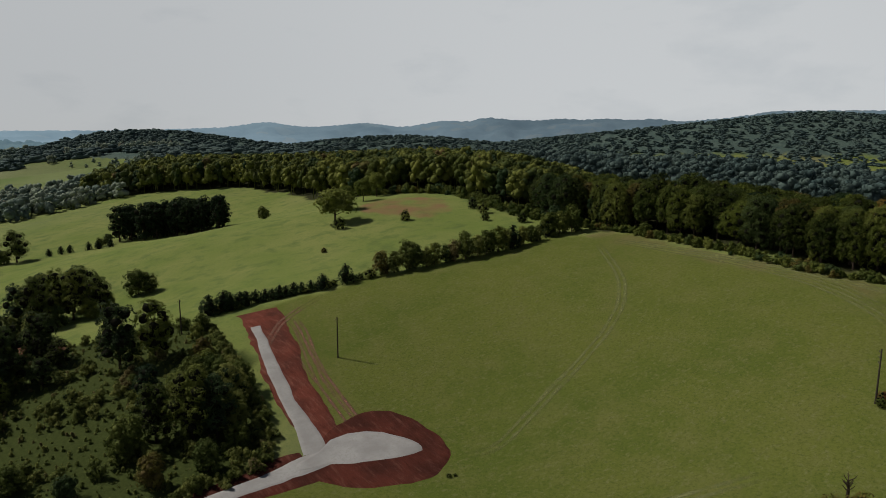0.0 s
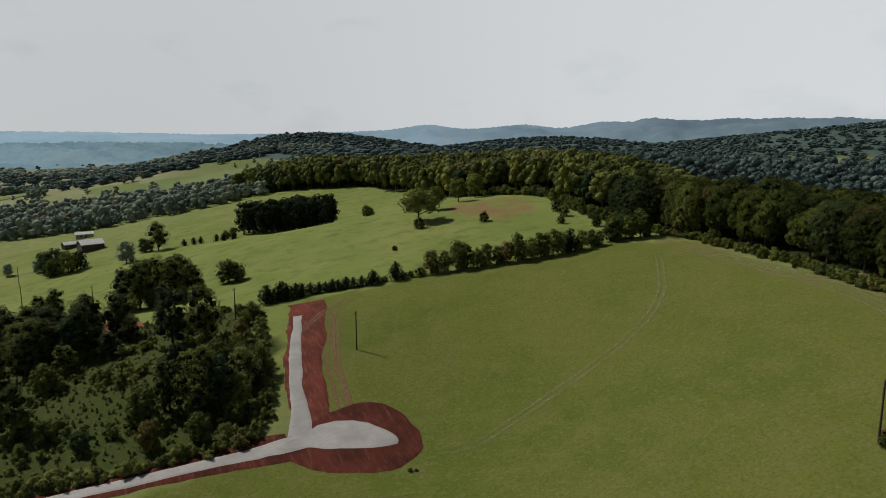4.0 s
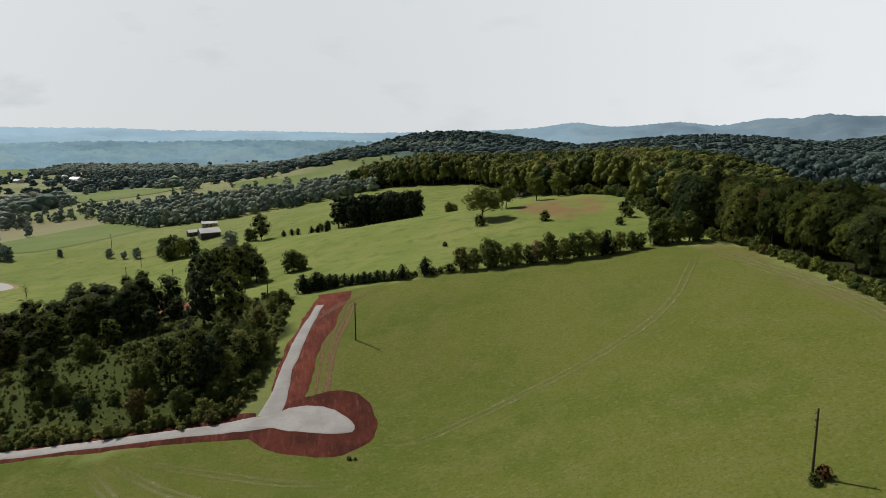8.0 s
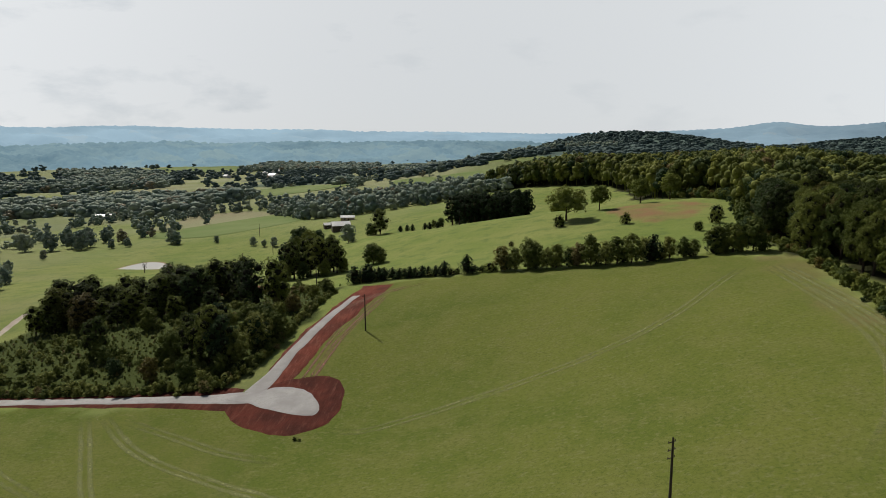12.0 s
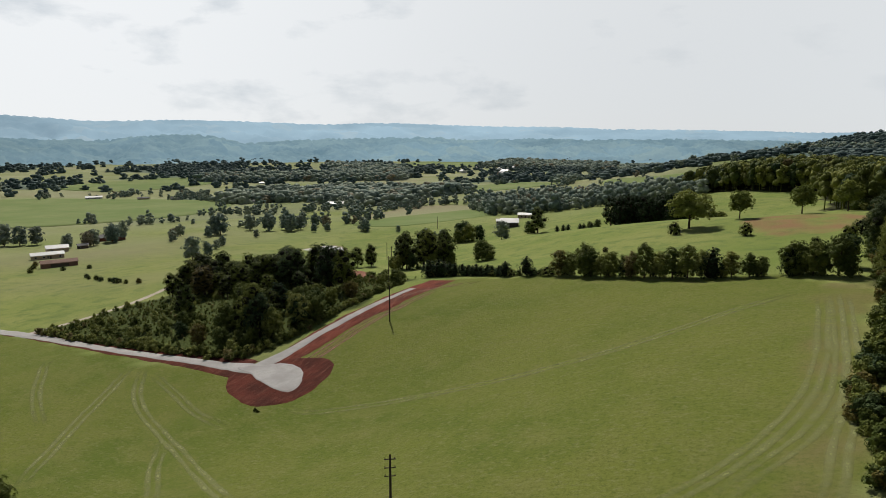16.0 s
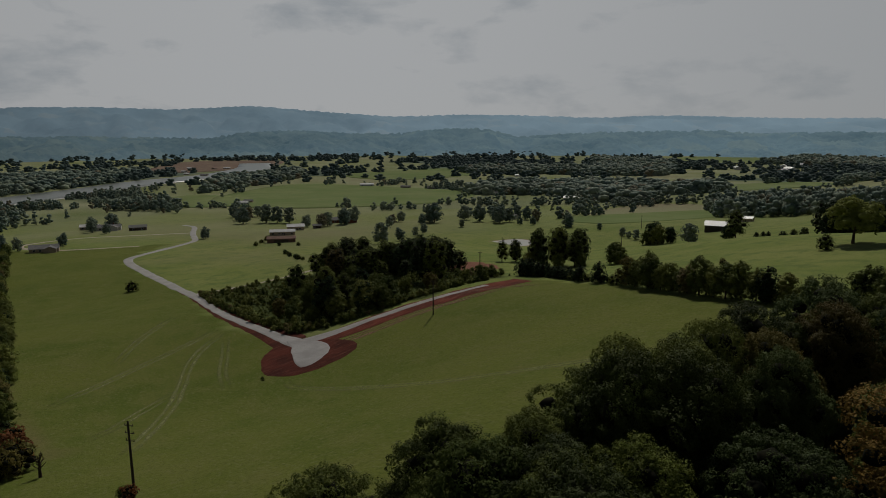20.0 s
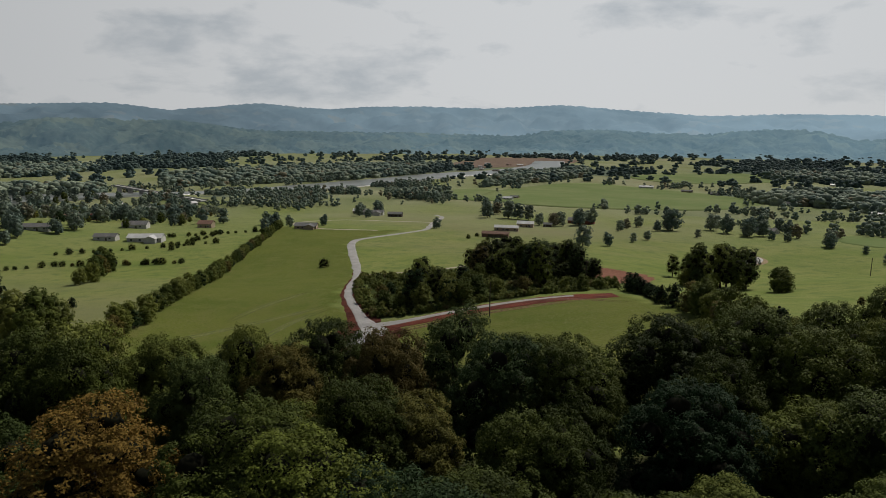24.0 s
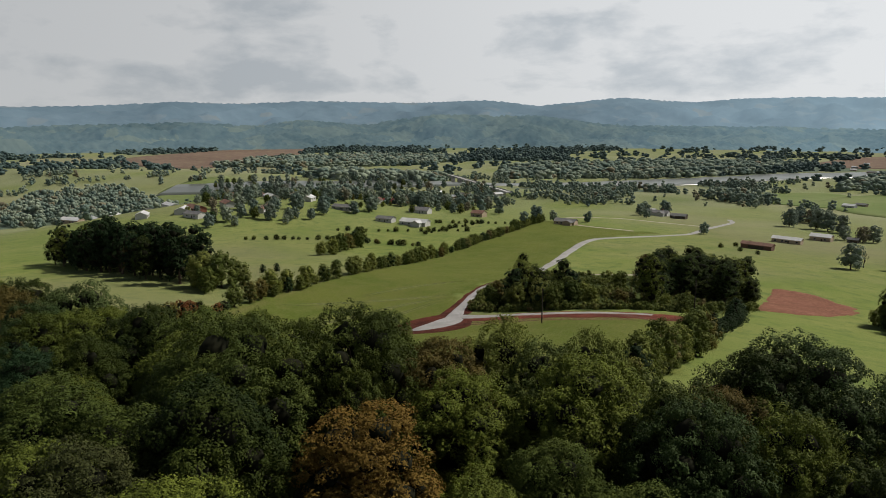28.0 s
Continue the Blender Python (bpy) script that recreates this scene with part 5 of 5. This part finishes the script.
house(-530, 30, 70, 16, 8, 3.0, TAN_WALL, WHITE_METAL, "pale metal shed behind the farmhouse", "shed")
house(-366, -34, 75, 17, 9, 2.8, TAN_WALL, GREY_ROOF, "grey-roofed house at the end of the fence row", wing=8)
house(-301, -141, 80, 22, 9, 3.0, WHITE_WALL, WHITE_METAL, "white house with a pale roof in meadows", windows=4, wing=8)
house(-304, -166, 80, 14, 7, 2.8, WHITE_WALL, GREY_ROOF, "small white outbuilding in meadows", windows=2)
house(-384, -111, 75, 11, 9, 3.6, TAN_WALL, RUST_ROOF, "small tan house in a brown field", windows=2)
house(-428, -206, 80, 24, 9, 3.0, BRICK_WALL, RED_ROOF, "long house with a dark red metal roof", windows=4)
house(-330, -214, 80, 18, 8, 2.8, WHITE_WALL, GREY_ROOF, "low white house among trees", windows=3)
house(-256, -303, 60, 20, 9, 3.0, BRICK_WALL, RUST_ROOF, "brick house with a rusted red roof", windows=3)
house(-331, -386, 60, 20, 8, 2.8, WHITE_WALL, WHITE_METAL, "white bungalow in the village", windows=3)
house(-962, 622, 55, 26, 9, 3.4, WHITE_WALL, WHITE_METAL, "long white-roofed barn on a far pasture", "barn")
house(-457, 626, 30, 22, 10, 3.4, WHITE_WALL, WHITE_METAL, "white house in a wooded hollow", wing=10)
house(-640, 651, 40, 18, 8, 3.0, WHITE_WALL, GREY_ROOF, "low far farmhouse under trees")
house(-868, 646, 40, 18, 8, 3.0, TAN_WALL, GREY_ROOF, "low far farmhouse under trees")
house(-807, 659, 40, 14, 8, 3.0, WHITE_WALL, GREY_ROOF, "low far farmhouse under trees")
house(-940, 1031, 40, 18, 8, 3.0, WHITE_WALL, WHITE_METAL, "far farm building among trees")
house(-1054, 1284, 40, 20, 9, 3.0, WHITE_WALL, WHITE_METAL, "far farm building among trees")
house(-724, 262, 50, 14, 8, 3.0, WHITE_WALL, WHITE_METAL, "white farm building behind a clump of trees", "shed", windows=2)
house(-754, 283, 50, 12, 7, 2.8, TAN_WALL, GREY_ROOF, "grey farm shed behind a clump of trees", "shed", windows=2)
house(-310, 350, 20, 16, 8, 3.0, WHITE_WALL, GREY_ROOF, "white house half hidden by dark trees")
r_town = np.random.RandomState(77)
TOWN = [(-300, -300, 90, 14), (-470, -340, 120, 14), (-620, -180, 60, 6), (-1660, 3000, 300, 12), (-1000, 2600, 350, 8), (-700, 1700, 160, 6), (-1600, 560, 120, 8), (-1500, -900, 150, 5), (-300, 2900, 350, 10)]
for cx, cy, sp, n in TOWN:
    for k in range(n):
        x, y = cx + r_town.normal(0, sp), cy + r_town.normal(0, sp * 0.7)
        roof = (WHITE_METAL, GREY_ROOF, WHITE_METAL, RUST_ROOF)[r_town.randint(4)]
        big = 1.0 if abs(y) < 1000 else 1.9
        house(x, y, r_town.uniform(0, 180), big * r_town.uniform(12, 20), big * r_town.uniform(7, 10), big * 3.0, (WHITE_WALL, WHITE_WALL, TAN_WALL)[r_town.randint(3)], roof,
              "small distant pale house among village trees", windows=2 if big == 1 else 0)

# the road bridge over the river
def bridge(a, b):
    e = tagged(new("road_bridge"), "long pale concrete road bridge over the river", "bridge")
    length = math.hypot(b[0] - a[0], b[1] - a[1])
    zmid = max(gz(*a), gz(*b)) + 4
    e.matrix_basis = pose((a[0] + b[0]) / 2, (a[1] + b[1]) / 2, zmid, 0, 0, math.degrees(math.atan2(b[1] - a[1], b[0] - a[0])))
    part("deck", slab(length, 9, 1.2), CONCRETE, e)
    for s in (-4.3, 4.3):
        part("parapet", slab(length, 0.3, 1.0, 0, s, 1.1), CONCRETE, e)
    for k in range(7):
        x = -length / 2 + length * (k + 0.5) / 7
        part("pier", slab(1.6, 7, 14, x, 0, -7.4), CONCRETE, e)


CONCRETE = two_tone("pale_concrete", (0.42, 0.41, 0.39), (0.34, 0.33, 0.31), 6, 0.6, None, 0.9, 0.2, 0.03)
bridge((-668, -140), (-905, -288))

# ---- farm tracks and tyre marks ----
def worn_material(name, col, cover):
    """A worn strip that the grass shows through."""
    m, n, l, s = shader(name, 0.95)
    g = grain(n, l, place(n, l), 2.2, 5, 0.6)
    l.new(mixed(n, l, ramp(n, l, g, 0.4, 0.7), col, tuple(1.15 * v for v in col)), s.inputs["Base Color"])
    clear = n.new("ShaderNodeBsdfTransparent")
    edge = node(n, l, "ShaderNodeAttribute", attribute_name="soft").outputs["Fac"]
    seen = node(n, l, "ShaderNodeMath", {0: edge, 1: ramp(n, l, g, cover + 0.30, cover - 0.22)}, operation="MULTIPLY").outputs[0]
    mx = node(n, l, "ShaderNodeMixShader", {0: seen, 1: clear.outputs[0], 2: s.outputs[0]})
    l.new(mx.outputs[0], n["Material Output"].inputs[0])
    return m


WORN = worn_material("worn_grass", (0.176, 0.186, 0.066), 0.47)
WORN_CLAY = worn_material("clay_tyre_marks", (0.22, 0.11, 0.075), 0.48)
WORN_PALE = worn_material("well_worn_grass", (0.185, 0.194, 0.074), 0.50)
# each track: how worn, and its line
PATHS = [
    (WORN, [(1, -46), (8, -48), (18, -45.5), (30, -42.5), (44, -39.5), (56, -36), (66, -31), (76, -23), (86, -11), (98, 4)]),
    (WORN_PALE, [(-54, -40), (-45, -54), (-38, -65), (-30, -76.5), (-21, -88), (-16, -93)]),
    (WORN_PALE, [(-49.5, -40), (-40, -50), (-30, -57.5), (-15, -65), (-3, -71), (11, -79), (30, -90)]),
    (WORN_PALE, [(-12.4, -66.5), (-3, -77), (7, -86), (12, -92)]),
    (WORN, [(-44, -42.2), (-29, -48.6), (-16, -54.5), (-4.5, -58)]),
    (WORN, [(-84, -42), (-78, -48), (-70, -54), (-58, -63), (-40, -73.5)]),
    (WORN, [(105, 4), (104, -17), (102.7, -44), (101, -58.8), (98, -69.5), (94.6, -76.3), (88, -88)]),
    (WORN_PALE, [(106.5, 2), (105.6, -17), (104, -44), (102.2, -62), (100.2, -76), (98, -90)]),
    (WORN, [(102.5, 0), (101.8, -17), (100, -44), (97.6, -58.7), (94.5, -69), (89, -80), (80, -92)]),
]
for k, (worn, p) in enumerate(PATHS):
    for s in (-0.8, 0.8):
        shifted = []
        q = np.array(p, float)
        d = np.gradient(q, axis=0)
        d /= np.linalg.norm(d, axis=1)[:, None]
        for (x, y), (dx, dy) in zip(q, d):
            shifted.append((x - dy * s, y + dx * s, 0.5, 0.5))
        ribbon("tyre_track", shifted, worn, 0.022, step=2.0, across=4, rag=0.15, seed=50 + k, soft=True, label="pale worn tyre track across the hayfield", category="track", kind="structure")
for s in (-1.0, 1.0):
    ribbon("tyre_track", [(-14, 12 + s, 0.4, 0.4), (-8, 20 + s, 0.4, 0.4), (-3, 26 + s, 0.4, 0.4), (4, 31 + s, 0.35, 0.35), (14, 36 + s, 0.3, 0.3)], WORN_CLAY, 0.11, step=1.5, across=4, rag=0.1, seed=60, soft=True, label="pale tyre marks over red clay and grass", category="track", kind="structure")
# scrapes of clay dragged over the grass beside the graded strip
for k, off in enumerate((7.4, 8.3, 9.1, 10.2, 11.0)):
    ribbon("tyre_track", [(x + off + 0.6 * math.sin(2 * k + y), y - 0.2 * off, 0.32, 0.32) for x, y in SPUR[:5]], WORN_CLAY, 0.04, step=1.5, across=4, rag=0.2, seed=70 + k, soft=True, label="pale tyre marks over red clay and grass", category="track", kind="structure")
ribbon("farm_drive", [(-129, -20, 1.4, 1.4), (-127, -6, 1.3, 1.3), (-127, 10, 1.3, 1.3), (-131, 30, 1.3, 1.3), (-142, 60, 1.2, 1.2)], TRAVELLED, 0.08, rag=0.3, seed=61, label="narrow worn gravel drive behind the thicket", category="road", kind="structure")
ribbon("farm_drive", [(-414, 80, 2, 2), (-430, 40, 2, 2), (-445, 0, 2, 2), (-420, -40, 2, 2), (-370, -30, 2, 2), (-345, 20, 1.6, 1.6)], TRAVELLED, 0.1, rag=0.3, seed=62, label="pale gravel farm drive past the houses", category="road", kind="structure")

# ---- the mountains on the horizon ----
def backdrop_material(name, low, high, field, air_low, air_high, size, open_share):
    """Woods and fields, air haze painted on as emission, brighter towards the sun."""
    m, n, l, s = shader(name, 1.0)
    s.inputs["Specular IOR Level"].default_value = 0.0
    vec = place(n, l)
    g = ramp(n, l, grain(n, l, vec, size, 6, 0.7), 0.36, 0.66)
    wide = ramp(n, l, grain(n, l, vec, 700, 3, 0.5), 0.38, 0.62)
    cells = node(n, l, "ShaderNodeTexVoronoi", {"Vector": vec, "Scale": 1 / 95.0})
    pick = node(n, l, "ShaderNodeSeparateColor", {0: cells.outputs["Color"]}).outputs[0]
    open_land = node(n, l, "ShaderNodeMath", {0: ramp(n, l, pick, 1.0 - open_share, 1.02 - open_share), 1: wide}, operation="MULTIPLY").outputs[0]
    col = mixed(n, l, g, low, high)
    l.new(mixed(n, l, open_land, col, field), s.inputs["Base Color"])
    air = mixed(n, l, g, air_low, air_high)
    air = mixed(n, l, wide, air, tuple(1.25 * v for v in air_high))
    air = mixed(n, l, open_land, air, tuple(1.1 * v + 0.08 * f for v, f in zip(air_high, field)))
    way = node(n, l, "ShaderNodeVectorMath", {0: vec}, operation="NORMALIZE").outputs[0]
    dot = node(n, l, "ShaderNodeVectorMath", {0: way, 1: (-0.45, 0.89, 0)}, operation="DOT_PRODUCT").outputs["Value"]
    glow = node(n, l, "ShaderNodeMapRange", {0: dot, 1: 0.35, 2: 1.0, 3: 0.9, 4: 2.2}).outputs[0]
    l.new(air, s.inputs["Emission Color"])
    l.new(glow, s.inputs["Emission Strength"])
    return m


# bearing in degrees to the left of north, and the rise of the skyline there
SKYLINE = [(-100, 0.020), (-80, 0.026), (-70, 0.031), (-67, 0.032), (-64.2, 0.0314), (-61, 0.0228), (-57.1, 0.0174), (-55.4, 0.0225), (-53.8, 0.0195), (-51.6, 0.0225), (-49.5, 0.0200), (-47.7, 0.0225), (-45.9, 0.0190), (-43.6, 0.0200), (-41.3, 0.0240), (-39.4, 0.0165), (-37.5, 0.0190), (-35.6, 0.0125), (-33.8, 0.0085), (-30.9, 0.0150), (-29, 0.0120), (-27.1, 0.0085), (-25.3, 0.0080), (-22.5, 0.0155), (-19, 0.0065), (-16, 0.004), (-10, 0.001), (-3, 0.0005), (5, 0.004), (11, 0.0042), (16, 0.0084), (22, 0.0085),
           (30, 0.0138), (37, 0.0112), (42, 0.0150), (48, 0.0170), (54, 0.0140), (59, 0.0200), (66, 0.0296), (72, 0.0240), (78, 0.0262), (83, 0.0250), (86, 0.0205), (92, 0.0285), (99, 0.0172), (103, 0.0262), (110, 0.0225), (118, 0.0250), (125, 0.0205), (129, 0.0235), (134, 0.0180), (140, 0.0152), (160, 0.02)]


FOOTHILLS = [(-100, -0.02), (-12, -0.02), (-4, -0.013), (5, -0.010), (12, -0.012), (17, -0.0096), (22.6, -0.0134), (26.5, -0.0076), (31, -0.0099), (35, -0.0107), (39.6, -0.0138), (42.8, -0.018), (46, -0.0054), (49, -0.0037), (53.7, -0.0115), (58, -0.0112), (63, -0.0065), (66.5, -0.0088),
             (70, -0.017), (75, -0.0155), (80, -0.0135), (85, -0.013), (90, -0.0125), (94, -0.008), (99, 0.003), (103.5, 0.003), (108, 0.0044), (112, -0.0048), (114, -0.0108), (119.8, -0.0032), (123, -0.0106), (130, -0.006), (140, -0.010), (160, -0.008)]


def range_of_hills(name, profile, radius, depth, bumps, mat, seed, label, count=22, clumps=0.0, spurs=1.0):
    """A long range with spurs and gullies down to the valley."""
    deg = np.arange(-98, 158, 0.2)
    s = np.array(profile)
    rise = np.interp(deg, s[:, 0], s[:, 1])
    rise = np.convolve(np.pad(rise, 3, "edge"), np.ones(7) / 7, "valid")
    r = np.random.RandomState(seed)
    rough = sum(np.sin(np.radians(deg) * f + r.uniform(0, 6.28)) / f ** 0.7 for f in (31, 53, 89, 140, 230)) * bumps
    top = 53 + radius * (rise + rough)
    rows = []
    steps = np.linspace(0, 1, count)
    for f in steps:
        rad = radius - depth * (1 - f)
        px, py = -np.sin(np.radians(deg)) * rad, np.cos(np.radians(deg)) * rad
        spur = (lumpy(px, py, 380, seed + 70) * 0.16 + lumpy(px, py, 120, seed + 71) * 0.05) * spurs * (f * (1 - f) * 4) ** 0.7
        z = -72 + (top + 72) * np.clip(f ** 0.9 + spur, 0, 1.0)
        rows.append(np.column_stack([px, py, z + clumps * r.uniform(-1, 1, len(z)) * min(1, f * 6)]))
    rows.append(rows[-1] * np.array([1.04, 1.04, 0]) + np.array([0, 0, -80]))
    k = len(deg)
    v = np.concatenate(rows)
    i = np.arange(len(rows) - 1)[:, None] * k + np.arange(k - 1)[None]
    ob = new(name, data(name, v, np.stack([i, i + 1, i + 1 + k, i + k], -1).reshape(-1, 4), mat, True))
    return tagged(ob, label, "mountains", kind="structure")


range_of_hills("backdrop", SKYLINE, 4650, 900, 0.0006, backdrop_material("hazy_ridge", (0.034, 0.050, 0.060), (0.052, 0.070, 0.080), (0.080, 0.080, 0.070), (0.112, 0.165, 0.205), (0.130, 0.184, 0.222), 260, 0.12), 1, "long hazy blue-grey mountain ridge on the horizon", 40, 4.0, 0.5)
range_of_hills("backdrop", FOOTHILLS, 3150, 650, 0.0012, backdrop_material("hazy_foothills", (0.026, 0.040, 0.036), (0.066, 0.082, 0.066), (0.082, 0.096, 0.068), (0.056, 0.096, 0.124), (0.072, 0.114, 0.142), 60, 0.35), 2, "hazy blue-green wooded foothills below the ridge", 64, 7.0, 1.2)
